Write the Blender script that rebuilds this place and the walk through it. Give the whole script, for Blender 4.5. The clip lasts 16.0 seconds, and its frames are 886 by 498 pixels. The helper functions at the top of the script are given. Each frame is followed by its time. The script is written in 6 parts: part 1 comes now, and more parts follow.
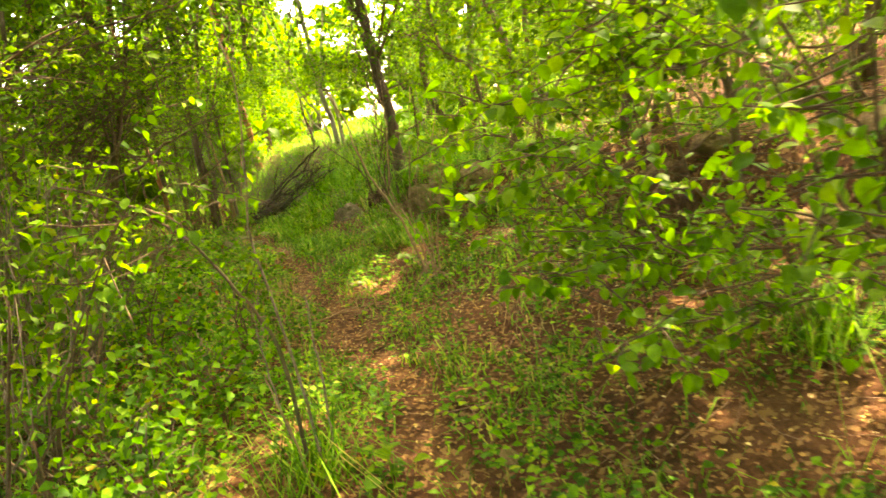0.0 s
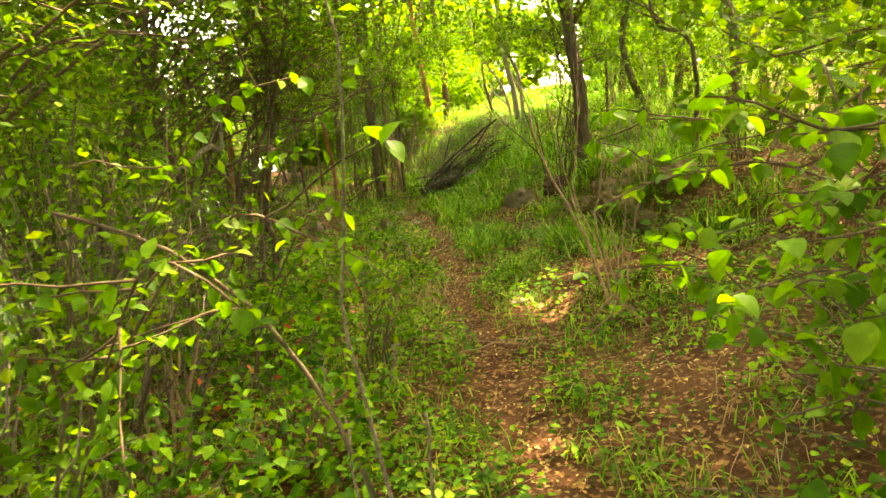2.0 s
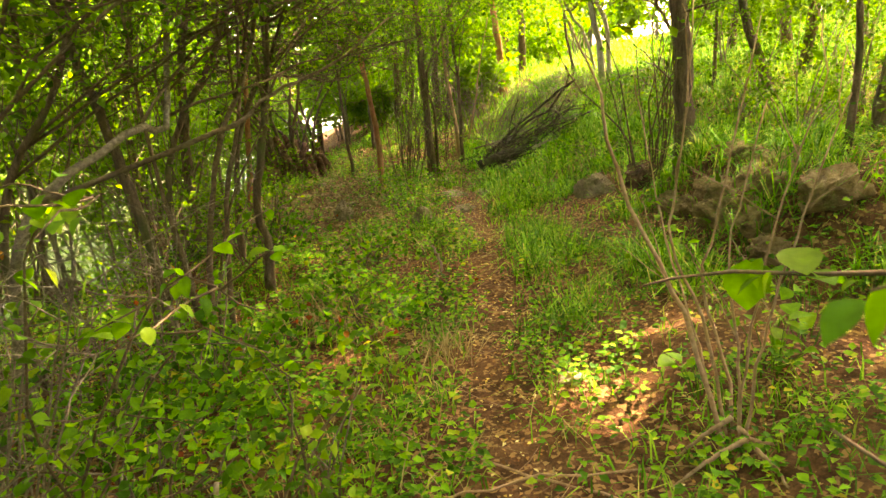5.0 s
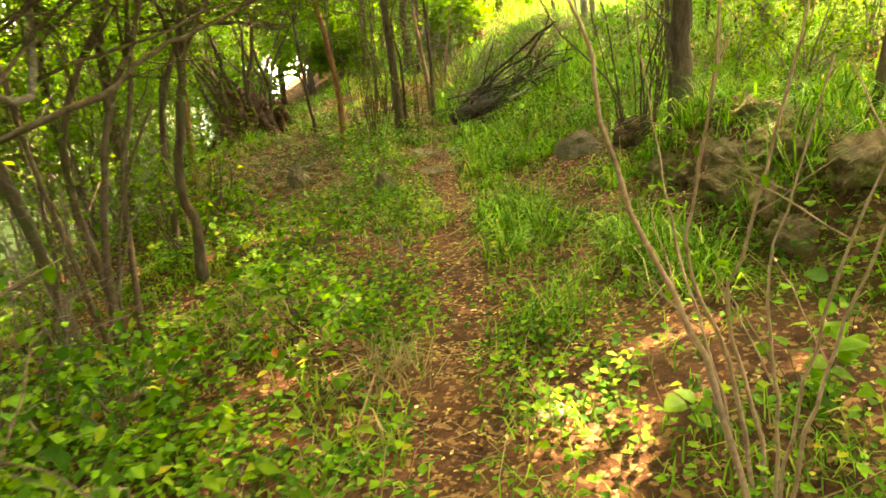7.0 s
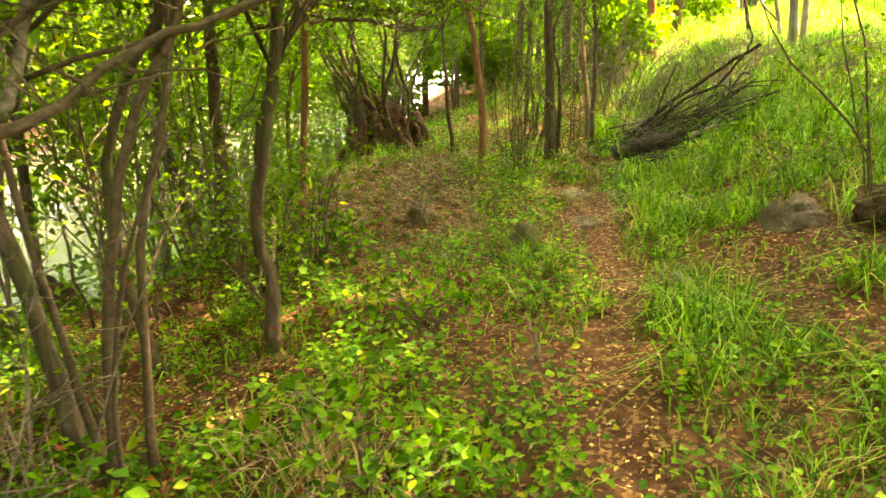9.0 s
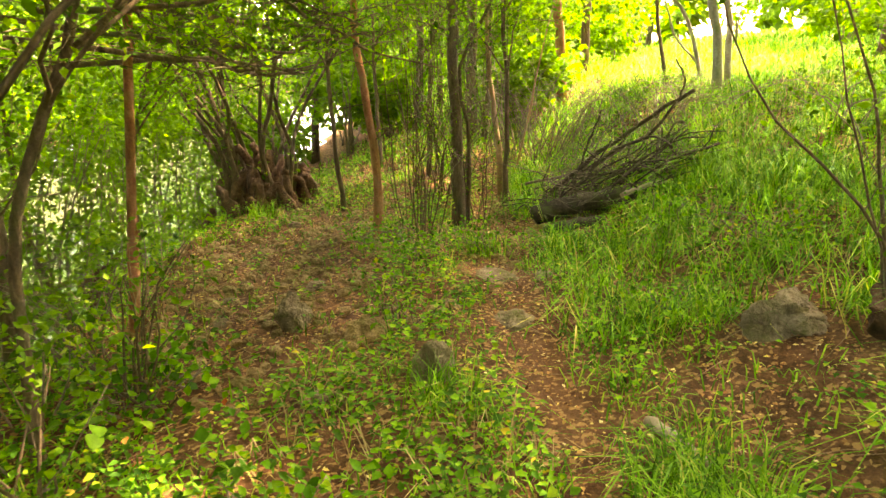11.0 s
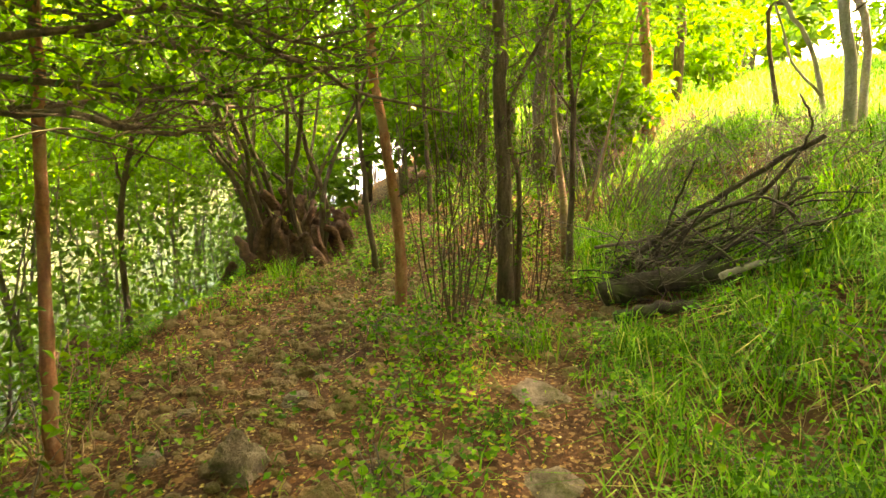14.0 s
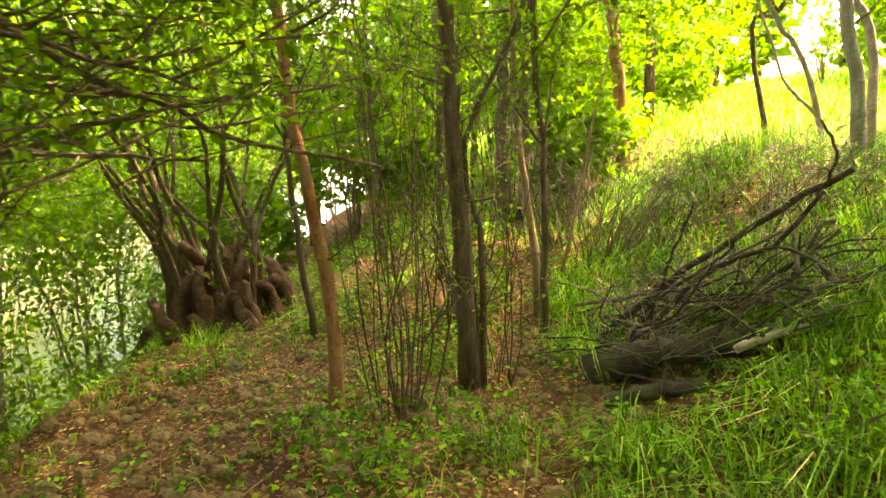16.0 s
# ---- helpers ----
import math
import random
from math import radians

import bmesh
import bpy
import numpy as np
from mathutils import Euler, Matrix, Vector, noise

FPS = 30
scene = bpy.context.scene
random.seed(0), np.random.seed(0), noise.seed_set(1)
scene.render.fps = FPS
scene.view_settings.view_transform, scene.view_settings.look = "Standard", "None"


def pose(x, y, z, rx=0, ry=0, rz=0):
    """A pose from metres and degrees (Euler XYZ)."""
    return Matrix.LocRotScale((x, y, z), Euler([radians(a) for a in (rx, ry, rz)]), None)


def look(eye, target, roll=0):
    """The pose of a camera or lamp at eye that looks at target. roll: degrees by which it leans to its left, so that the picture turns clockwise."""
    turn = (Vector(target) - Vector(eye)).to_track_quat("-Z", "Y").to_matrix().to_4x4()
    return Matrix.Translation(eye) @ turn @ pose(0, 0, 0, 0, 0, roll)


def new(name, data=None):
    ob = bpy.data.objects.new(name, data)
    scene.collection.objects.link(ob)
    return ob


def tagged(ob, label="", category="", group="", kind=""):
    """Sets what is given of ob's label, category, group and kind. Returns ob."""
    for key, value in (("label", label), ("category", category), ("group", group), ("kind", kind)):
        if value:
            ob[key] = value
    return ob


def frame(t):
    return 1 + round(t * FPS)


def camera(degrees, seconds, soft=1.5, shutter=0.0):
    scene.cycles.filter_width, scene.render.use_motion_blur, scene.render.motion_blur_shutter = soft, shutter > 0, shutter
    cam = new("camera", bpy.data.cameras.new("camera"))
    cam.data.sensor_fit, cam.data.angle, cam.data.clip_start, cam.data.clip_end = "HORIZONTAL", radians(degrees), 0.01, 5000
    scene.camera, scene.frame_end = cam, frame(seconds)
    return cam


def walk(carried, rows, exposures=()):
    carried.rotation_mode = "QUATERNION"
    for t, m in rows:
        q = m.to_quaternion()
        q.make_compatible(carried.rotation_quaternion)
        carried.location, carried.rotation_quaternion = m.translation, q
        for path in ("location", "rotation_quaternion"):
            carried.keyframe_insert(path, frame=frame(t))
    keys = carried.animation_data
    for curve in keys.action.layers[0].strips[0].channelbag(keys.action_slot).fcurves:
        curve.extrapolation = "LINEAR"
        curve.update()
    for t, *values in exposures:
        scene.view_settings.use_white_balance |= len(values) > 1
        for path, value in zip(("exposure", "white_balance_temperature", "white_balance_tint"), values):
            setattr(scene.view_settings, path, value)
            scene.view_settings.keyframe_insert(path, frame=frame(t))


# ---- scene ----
cam = camera(65.8, 16.0, soft=1.5, shutter=0.3)
METRES, EYE, TILT, LEAN, TURN = 10.0, 1.5, -11.0, 9.5, 0.0
ROWS = [
    (0.0, 0.0, 0.0, 0.0, 0.0, 0.0, -0.0),
    (0.5, -0.0137, 0.0409, 0.0097, 4.49, -0.54, -1.4),
    (1.0, -0.0216, 0.0643, 0.0141, 8.67, -2.0, -7.44),
    (1.5, -0.0218, 0.1005, 0.0234, 13.97, -4.06, -5.49),
    (2.0, -0.0178, 0.1248, 0.0342, 14.08, -3.44, -5.94),
    (2.5, -0.0183, 0.1503, 0.0385, 10.66, -2.46, -5.88),
    (3.0, -0.0255, 0.1843, 0.0477, 9.55, -3.31, -7.66),
    (3.5, -0.0298, 0.2057, 0.0528, 11.26, -3.63, -8.57),
    (4.0, -0.03, 0.2464, 0.0636, 19.98, -5.21, -9.38),
    (6.5, -0.0557, 0.3759, 0.0882, 20.94, -12.83, -7.12),
    (7.0, -0.0559, 0.4009, 0.0924, 19.29, -12.84, -7.26),
    (7.5, -0.0745, 0.4425, 0.0916, 16.78, -12.69, -7.5),
    (8.0, -0.0919, 0.4684, 0.0984, 18.84, -11.13, -8.06),
    (8.5, -0.1093, 0.504, 0.0943, 29.71, -11.65, -7.86),
    (9.0, -0.1242, 0.5362, 0.1009, 31.54, -13.94, -11.55),
    (9.5, -0.1346, 0.5616, 0.1052, 25.94, -10.75, -11.01),
    (10.0, -0.1632, 0.6029, 0.1112, 23.97, -8.85, -10.92),
    (12.5, -0.2054, 0.7489, 0.1312, 22.86, -10.95, -11.65),
    (13.0, -0.2138, 0.7699, 0.1391, 24.21, -9.1, -10.98),
    (13.5, -0.2212, 0.7893, 0.1412, 29.68, -9.15, -11.79),
    (14.0, -0.2264, 0.8231, 0.1505, 30.79, -9.26, -11.85),
    (14.5, -0.2312, 0.8415, 0.1558, 28.62, -7.29, -10.98),
    (15.0, -0.2508, 0.8692, 0.1599, 29.19, -6.93, -11.46),
    (15.5, -0.264, 0.8906, 0.1634, 28.68, -5.98, -11.61),
    (16.0, -0.2711, 0.923, 0.1661, 27.89, -6.8, -10.39),
]
walk(cam, [(t, pose(0, 0, EYE, TILT, LEAN, TURN) @ pose(METRES * x, METRES * y, METRES * z, 90 + pitch, roll, yaw)) for t, x, y, z, yaw, pitch, roll in ROWS], exposures=[(0.0, 5.05, 10800, 25.0), (3.0, 5.02, 10800, 23.0), (4.0, 5.08, 10800, 28.0), (8.0, 5.55, 10600, 29.0), (10.0, 5.65, 10600, 29.0), (12.5, 5.4, 10400, 27.0), (16.0, 5.38, 10200, 28.0)])

# ---- light ----
SUN_EL, SUN_AZ = radians(54), radians(28)          # azimuth from +y towards +x
TO_SUN = Vector((math.sin(SUN_AZ) * math.cos(SUN_EL), math.cos(SUN_AZ) * math.cos(SUN_EL), math.sin(SUN_EL)))
world = bpy.data.worlds.new("sky")
scene.world = world
world.use_nodes = True
wn = world.node_tree.nodes
wl = world.node_tree.links
wn.clear()
sky = wn.new("ShaderNodeTexSky")
sky.sky_type = "NISHITA"
sky.sun_disc = False
sky.sun_elevation, sky.sun_rotation = SUN_EL, SUN_AZ
sky.dust_density = 3.0
bg = wn.new("ShaderNodeBackground")
bg.inputs["Strength"].default_value = 0.15
wo = wn.new("ShaderNodeOutputWorld")
wl.new(sky.outputs[0], bg.inputs["Color"])
wl.new(bg.outputs[0], wo.inputs["Surface"])

sun_data = bpy.data.lights.new("sun", "SUN")
sun_data.energy, sun_data.angle, sun_data.color = 1.5, radians(0.8), (1.0, 0.95, 0.86)
sun = new("sun", sun_data)
sun.matrix_world = look((0, 0, 30), Vector((0, 0, 30)) - TO_SUN)

rng = np.random.default_rng(11)

# ---- materials ----


def nodes_of(name):
    m = bpy.data.materials.new(name)
    m.use_nodes = True
    nt = m.node_tree
    nt.nodes.clear()
    return m, nt, nt.nodes.new("ShaderNodeOutputMaterial")


def ramp(nt, fac, stops):
    r = nt.nodes.new("ShaderNodeValToRGB")
    e = r.color_ramp.elements
    while len(e) < len(stops):
        e.new(0.5)
    for k, (p, c) in zip(e, stops):
        k.position, k.color = p, (*c, 1)
    nt.links.new(fac, r.inputs[0])
    return r.outputs[0]


def noise_tex(nt, scale, detail=4.0, rough=0.6, stretch=None):
    n = nt.nodes.new("ShaderNodeTexNoise")
    n.inputs["Scale"].default_value, n.inputs["Detail"].default_value, n.inputs["Roughness"].default_value = scale, detail, rough
    g = nt.nodes.new("ShaderNodeNewGeometry")
    src = g.outputs["Position"]
    if stretch:
        mp = nt.nodes.new("ShaderNodeMapping")
        mp.inputs["Scale"].default_value = stretch
        nt.links.new(src, mp.inputs[0])
        src = mp.outputs[0]
    nt.links.new(src, n.inputs["Vector"])
    return n.outputs[0]


def mixed(nt, kind, fac, a, b):
    m = nt.nodes.new("ShaderNodeMix")
    m.data_type, m.blend_type = "RGBA", kind
    if isinstance(fac, (int, float)):
        m.inputs[0].default_value = fac
    else:
        nt.links.new(fac, m.inputs[0])
    for sock, v in ((m.inputs[6], a), (m.inputs[7], b)):
        if isinstance(v, tuple):
            sock.default_value = (*v, 1)
        else:
            nt.links.new(v, sock)
    return m.outputs[2]


def bumped(nt, height, strength, distance):
    b = nt.nodes.new("ShaderNodeBump")
    b.inputs["Strength"].default_value, b.inputs["Distance"].default_value = strength, distance
    nt.links.new(height, b.inputs["Height"])
    return b.outputs[0]


def leaf_material(name, stops, through_light, glow=0.5, gloss=0.62, per_object=False):
    """Leaf with a glossy skin that lets light through; the tone varies leaf by leaf."""
    m, nt, out = nodes_of(name)
    if per_object:
        src = nt.nodes.new("ShaderNodeObjectInfo").outputs["Random"]
    else:
        src = nt.nodes.new("ShaderNodeNewGeometry").outputs["Random Per Island"]
    col = ramp(nt, src, stops)
    blotch = ramp(nt, noise_tex(nt, 38.0, 3.0), [(0.35, (0.78, 0.78, 0.72)), (0.65, (1.12, 1.12, 1.08))])
    col = mixed(nt, "MULTIPLY", 1.0, col, blotch)
    drift = ramp(nt, noise_tex(nt, 3.2, 4.0, 0.7), [(0.32, (0.6, 0.62, 0.6)), (0.5, (0.95, 0.95, 0.95)), (0.68, (1.4, 1.32, 1.2))])
    col = mixed(nt, "MULTIPLY", 1.0, col, drift)
    p = nt.nodes.new("ShaderNodeBsdfPrincipled")
    p.inputs["Roughness"].default_value = gloss
    p.inputs["Specular IOR Level"].default_value = 0.07
    nt.links.new(col, p.inputs["Base Color"])
    t = nt.nodes.new("ShaderNodeBsdfTranslucent")
    nt.links.new(mixed(nt, "MULTIPLY", 1.0, col, through_light), t.inputs["Color"])
    mx = nt.nodes.new("ShaderNodeMixShader")
    mx.inputs[0].default_value = glow
    nt.links.new(p.outputs[0], mx.inputs[1])
    nt.links.new(t.outputs[0], mx.inputs[2])
    nt.links.new(mx.outputs[0], out.inputs["Surface"])
    return m


def solid_material(name, stops, scale, rough=0.85, bump=0.6, depth=0.01, stretch=None, fine=60.0, stain=None, tint_scale=2.0):
    """Opaque rough surface: coarse tone, fine grain, stains, relief."""
    m, nt, out = nodes_of(name)
    n1 = noise_tex(nt, scale, 6.0, 0.65, stretch)
    n2 = noise_tex(nt, fine, 4.0, 0.7)
    col = ramp(nt, n1, stops)
    col = mixed(nt, "MULTIPLY", 0.8, col, ramp(nt, n2, [(0.3, (0.6, 0.6, 0.6)), (0.7, (1.25, 1.25, 1.25))]))
    if stain:
        col = mixed(nt, "MIX", ramp(nt, noise_tex(nt, tint_scale, 5.0, 0.7), [(0.5, (0, 0, 0)), (0.68, (1, 1, 1))]), col, stain)
    p = nt.nodes.new("ShaderNodeBsdfPrincipled")
    p.inputs["Roughness"].default_value = rough
    p.inputs["Specular IOR Level"].default_value = 0.1
    nt.links.new(col, p.inputs["Base Color"])
    add = nt.nodes.new("ShaderNodeMath")
    add.operation = "ADD"
    nt.links.new(n1, add.inputs[0])
    nt.links.new(n2, add.inputs[1])
    nt.links.new(bumped(nt, add.outputs[0], bump, depth), p.inputs["Normal"])
    nt.links.new(p.outputs[0], out.inputs["Surface"])
    return m


YEL = (1.6, 1.75, 0.45)
M_LEAF = leaf_material("leaf_green", [(0.0, (0.025, 0.075, 0.008)), (0.5, (0.07, 0.165, 0.016)), (0.85, (0.14, 0.26, 0.022)), (1.0, (0.2, 0.26, 0.03))], YEL)
M_CANOPY = leaf_material("leaf_crown", [(0.0, (0.04, 0.105, 0.012)), (0.6, (0.07, 0.155, 0.018)), (1.0, (0.11, 0.2, 0.022))], YEL, 0.42)
M_BRIGHT = leaf_material("leaf_young", [(0.0, (0.06, 0.15, 0.012)), (0.7, (0.09, 0.2, 0.018)), (1.0, (0.14, 0.25, 0.024))], YEL, 0.5, 0.55)
M_BIGLEAF = leaf_material("leaf_broad", [(0.0, (0.04, 0.13, 0.012)), (0.7, (0.11, 0.26, 0.02)), (1.0, (0.15, 0.26, 0.026))], YEL, 0.55, 0.5, per_object=True)
M_BROADJOINED = leaf_material("leaf_broad_shrub", [(0.0, (0.04, 0.13, 0.012)), (0.7, (0.11, 0.26, 0.02)), (1.0, (0.16, 0.27, 0.026))], YEL, 0.55, 0.5)
M_HERB = leaf_material("leaf_herb", [(0.0, (0.018, 0.07, 0.008)), (0.45, (0.055, 0.18, 0.016)), (0.85, (0.15, 0.34, 0.026)), (0.975, (0.24, 0.33, 0.03)), (1.0, (0.42, 0.3, 0.05))], (1.5, 1.75, 0.45), 0.42)
M_GRASS = leaf_material("grass_blade", [(0.0, (0.022, 0.085, 0.008)), (0.45, (0.075, 0.23, 0.018)), (0.86, (0.19, 0.4, 0.04)), (0.95, (0.3, 0.34, 0.07)), (1.0, (0.46, 0.36, 0.14))], (1.45, 1.7, 0.45), 0.38)
M_DRYGRASS = leaf_material("dry_grass", [(0.0, (0.25, 0.18, 0.08)), (0.6, (0.36, 0.27, 0.13)), (1.0, (0.45, 0.36, 0.18))], (1.2, 1.1, 0.8), 0.3, 0.7)
M_LITTER = leaf_material("fallen_leaf", [(0.0, (0.07, 0.03, 0.014)), (0.45, (0.22, 0.1, 0.04)), (0.75, (0.4, 0.22, 0.08)), (0.9, (0.6, 0.46, 0.12)), (1.0, (0.66, 0.58, 0.3))], (1.1, 1.0, 0.7), 0.2, 0.6)
M_RUST = leaf_material("rust_leaf", [(0.0, (0.2, 0.045, 0.02)), (0.6, (0.33, 0.1, 0.03)), (1.0, (0.36, 0.2, 0.04))], (1.5, 1.0, 0.6), 0.4, 0.5)
M_BARK = solid_material("bark_dark", [(0.3, (0.05, 0.033, 0.019)), (0.55, (0.13, 0.09, 0.053)), (0.75, (0.23, 0.17, 0.105))], 26.0, bump=0.9, depth=0.012, stretch=(1, 1, 0.22), stain=(0.075, 0.085, 0.03))
M_BARKRED = solid_material("bark_red", [(0.3, (0.15, 0.055, 0.025)), (0.5, (0.3, 0.125, 0.055)), (0.75, (0.46, 0.26, 0.14))], 18.0, bump=0.7, depth=0.008, stretch=(1, 1, 0.35), stain=(0.26, 0.15, 0.07), tint_scale=5.0)
M_BARKPALE = solid_material("bark_pale", [(0.3, (0.19, 0.15, 0.105)), (0.55, (0.3, 0.25, 0.18)), (0.75, (0.42, 0.37, 0.28))], 22.0, bump=0.6, depth=0.006, stretch=(1, 1, 0.3), stain=(0.16, 0.16, 0.07))
M_TWIG = solid_material("twig_grey", [(0.3, (0.1, 0.078, 0.05)), (0.6, (0.2, 0.16, 0.105)), (0.8, (0.31, 0.255, 0.18))], 30.0, bump=0.4, depth=0.004)
M_BRANCH = solid_material("branch_olive", [(0.3, (0.06, 0.042, 0.022)), (0.6, (0.13, 0.092, 0.05)), (0.8, (0.22, 0.16, 0.09))], 28.0, bump=0.5, depth=0.005)
M_CANE = solid_material("cane_tan", [(0.3, (0.22, 0.13, 0.07)), (0.6, (0.34, 0.22, 0.12)), (0.8, (0.44, 0.31, 0.19))], 20.0, bump=0.4, depth=0.004)
M_ROCK = solid_material("rock", [(0.3, (0.13, 0.093, 0.055)), (0.55, (0.25, 0.19, 0.115)), (0.75, (0.39, 0.31, 0.2))], 9.0, bump=1.0, depth=0.035, stain=(0.12, 0.12, 0.04), tint_scale=6.0)
M_EARTHROCK = solid_material("earthy_rock", [(0.3, (0.1, 0.062, 0.028)), (0.5, (0.27, 0.18, 0.08)), (0.75, (0.44, 0.32, 0.15))], 11.0, bump=1.0, depth=0.05, stain=(0.13, 0.12, 0.03), tint_scale=5.0)
M_LOG = solid_material("log_bark", [(0.3, (0.035, 0.025, 0.016)), (0.55, (0.075, 0.056, 0.036)), (0.75, (0.13, 0.1, 0.07))], 16.0, bump=0.9, depth=0.012, stain=(0.07, 0.09, 0.025), tint_scale=5.0)
M_DEADWOOD = solid_material("dead_wood", [(0.3, (0.24, 0.18, 0.12)), (0.6, (0.32, 0.25, 0.17)), (0.8, (0.42, 0.35, 0.26))], 14.0, bump=0.5, depth=0.006, stretch=(1, 1, 0.4))
M_ROOT = solid_material("root_mass", [(0.3, (0.04, 0.022, 0.012)), (0.55, (0.12, 0.066, 0.034)), (0.75, (0.22, 0.13, 0.07))], 14.0, bump=1.0, depth=0.03)


def soil_material():
    m, nt, out = nodes_of("forest_soil")
    big = noise_tex(nt, 1.3, 5.0, 0.6)
    mid = noise_tex(nt, 9.0, 6.0, 0.7)
    fine = noise_tex(nt, 70.0, 5.0, 0.75)
    col = ramp(nt, mid, [(0.3, (0.026, 0.013, 0.006)), (0.5, (0.085, 0.041, 0.019)), (0.72, (0.2, 0.1, 0.045))])
    col = mixed(nt, "MIX", ramp(nt, big, [(0.45, (0, 0, 0)), (0.7, (0.6, 0.6, 0.6))]), col, (0.17, 0.085, 0.038))
    col = mixed(nt, "MULTIPLY", 0.9, col, ramp(nt, fine, [(0.3, (0.5, 0.5, 0.5)), (0.68, (1.35, 1.3, 1.2))]))
    # crumbs and chips of leaf lying in the soil
    v = nt.nodes.new("ShaderNodeTexVoronoi")
    v.inputs["Scale"].default_value = 42.0
    g = nt.nodes.new("ShaderNodeNewGeometry")
    nt.links.new(g.outputs["Position"], v.inputs["Vector"])
    chip = ramp(nt, v.outputs["Color"], [(0.72, (0, 0, 0)), (0.76, (0.7, 0.7, 0.7))])
    col = mixed(nt, "MIX", chip, col, (0.34, 0.2, 0.075))
    p = nt.nodes.new("ShaderNodeBsdfPrincipled")
    p.inputs["Roughness"].default_value = 0.92
    p.inputs["Specular IOR Level"].default_value = 0.05
    nt.links.new(col, p.inputs["Base Color"])
    add = nt.nodes.new("ShaderNodeMath")
    add.operation = "ADD"
    nt.links.new(mid, add.inputs[0])
    nt.links.new(fine, add.inputs[1])
    nt.links.new(bumped(nt, add.outputs[0], 0.9, 0.02), p.inputs["Normal"])
    nt.links.new(p.outputs[0], out.inputs["Surface"])
    return m


def water_material():
    m, nt, out = nodes_of("river_water")
    p = nt.nodes.new("ShaderNodeBsdfPrincipled")
    p.inputs["Base Color"].default_value = (0.06, 0.065, 0.035, 1)
    p.inputs["Roughness"].default_value = 0.16
    p.inputs["IOR"].default_value = 1.33
    n = noise_tex(nt, 3.5, 4.0, 0.6, (1.0, 0.5, 1.0))
    nt.links.new(bumped(nt, n, 0.3, 0.04), p.inputs["Normal"])
    nt.links.new(p.outputs[0], out.inputs["Surface"])
    return m


M_SOIL, M_WATER = soil_material(), water_material()

# ---- lie of the land ----
PY = [-60, -6, 0, 2.6, 3.8, 5.5, 6.4, 8.0, 9.9, 10.9, 11.7, 13.6, 15.0, 20.0, 30.0, 80.0]
PX = [0.9, 0.6, 0.2, -0.15, -0.46, -1.15, -1.5, -2.0, -2.75, -3.2, -3.7, -4.45, -5.1, -7.5, -12.0, -32.0]


def smooth(a, b, v):
    t = np.clip((v - a) / (b - a), 0, 1)
    return t * t * (3 - 2 * t)


def path_x(y):
    return np.interp(y, PY, PX)


def wave(x, y, f, k=0.0):
    """Cheap rolling unevenness, -1 to 1."""
    return (np.sin(f * x * 1.0 + k) * np.cos(f * y * 0.83 + 1.7 * k) + np.sin(f * (0.6 * x + 1.37 * y) + 2.3 + k) + np.cos(f * (1.71 * x - 0.51 * y) + 0.6 * k)) / 3.0


def land(x, y):
    """Height of the ground."""
    x, y = np.asarray(x, float), np.asarray(y, float)
    s = x - path_x(y)
    h = 0.24 * smooth(0.5, 2.0, s)
    h = h + 0.46 * smooth(0.9, 2.8, s) * smooth(10.4, 14.0, y)
    h = h + 0.55 * smooth(-3.9, -0.4, s) * smooth(13.0, 17.5, y)
    h = h + 0.55 * smooth(1.75, 2.3, s + 0.2 * wave(x, y, 2.2)) * smooth(7.4, 8.4, y) * (1 - smooth(9.8, 11.2, y))
    h = h + 0.75 * smooth(2.5, 3.05, s + 0.25 * wave(x, y, 1.9)) * (1 - smooth(6.5, 8.2, y))
    h = h + 3.2 * smooth(2.6, 17.0, s) * (1 - 0.75 * smooth(8, 13, y))
    edge = np.interp(y, [0, 6, 9], [1.6, 0.9, 0.0])
    h = h - 0.14 * smooth(1.2, 3.3, -s)
    h = h - 1.5 * smooth(3.3, 6.0, -s - edge) + 2.6 * smooth(14.0, 22.0, -s - edge)
    near = 1 - smooth(25, 60, np.abs(y - 8) + np.abs(x))
    h = h + near * (0.035 * wave(x, y, 2.7) + 0.018 * wave(x, y, 7.3, 1.1) + 0.008 * wave(x, y, 19.0, 0.4)) * (0.5 + 0.5 * smooth(0.2, 0.8, np.abs(s)))
    h = h - 0.035 * (1 - smooth(0.12, 0.4, np.abs(s)))
    return h


def spaced(lo, hi, step, far, n):
    """Even steps between lo and hi, then ever wider ones out to far."""
    core = np.arange(lo, hi + 1e-6, step)
    out = np.geomspace(step * 1.5, far, n)
    return np.r_[lo - out[::-1], core, hi + out]


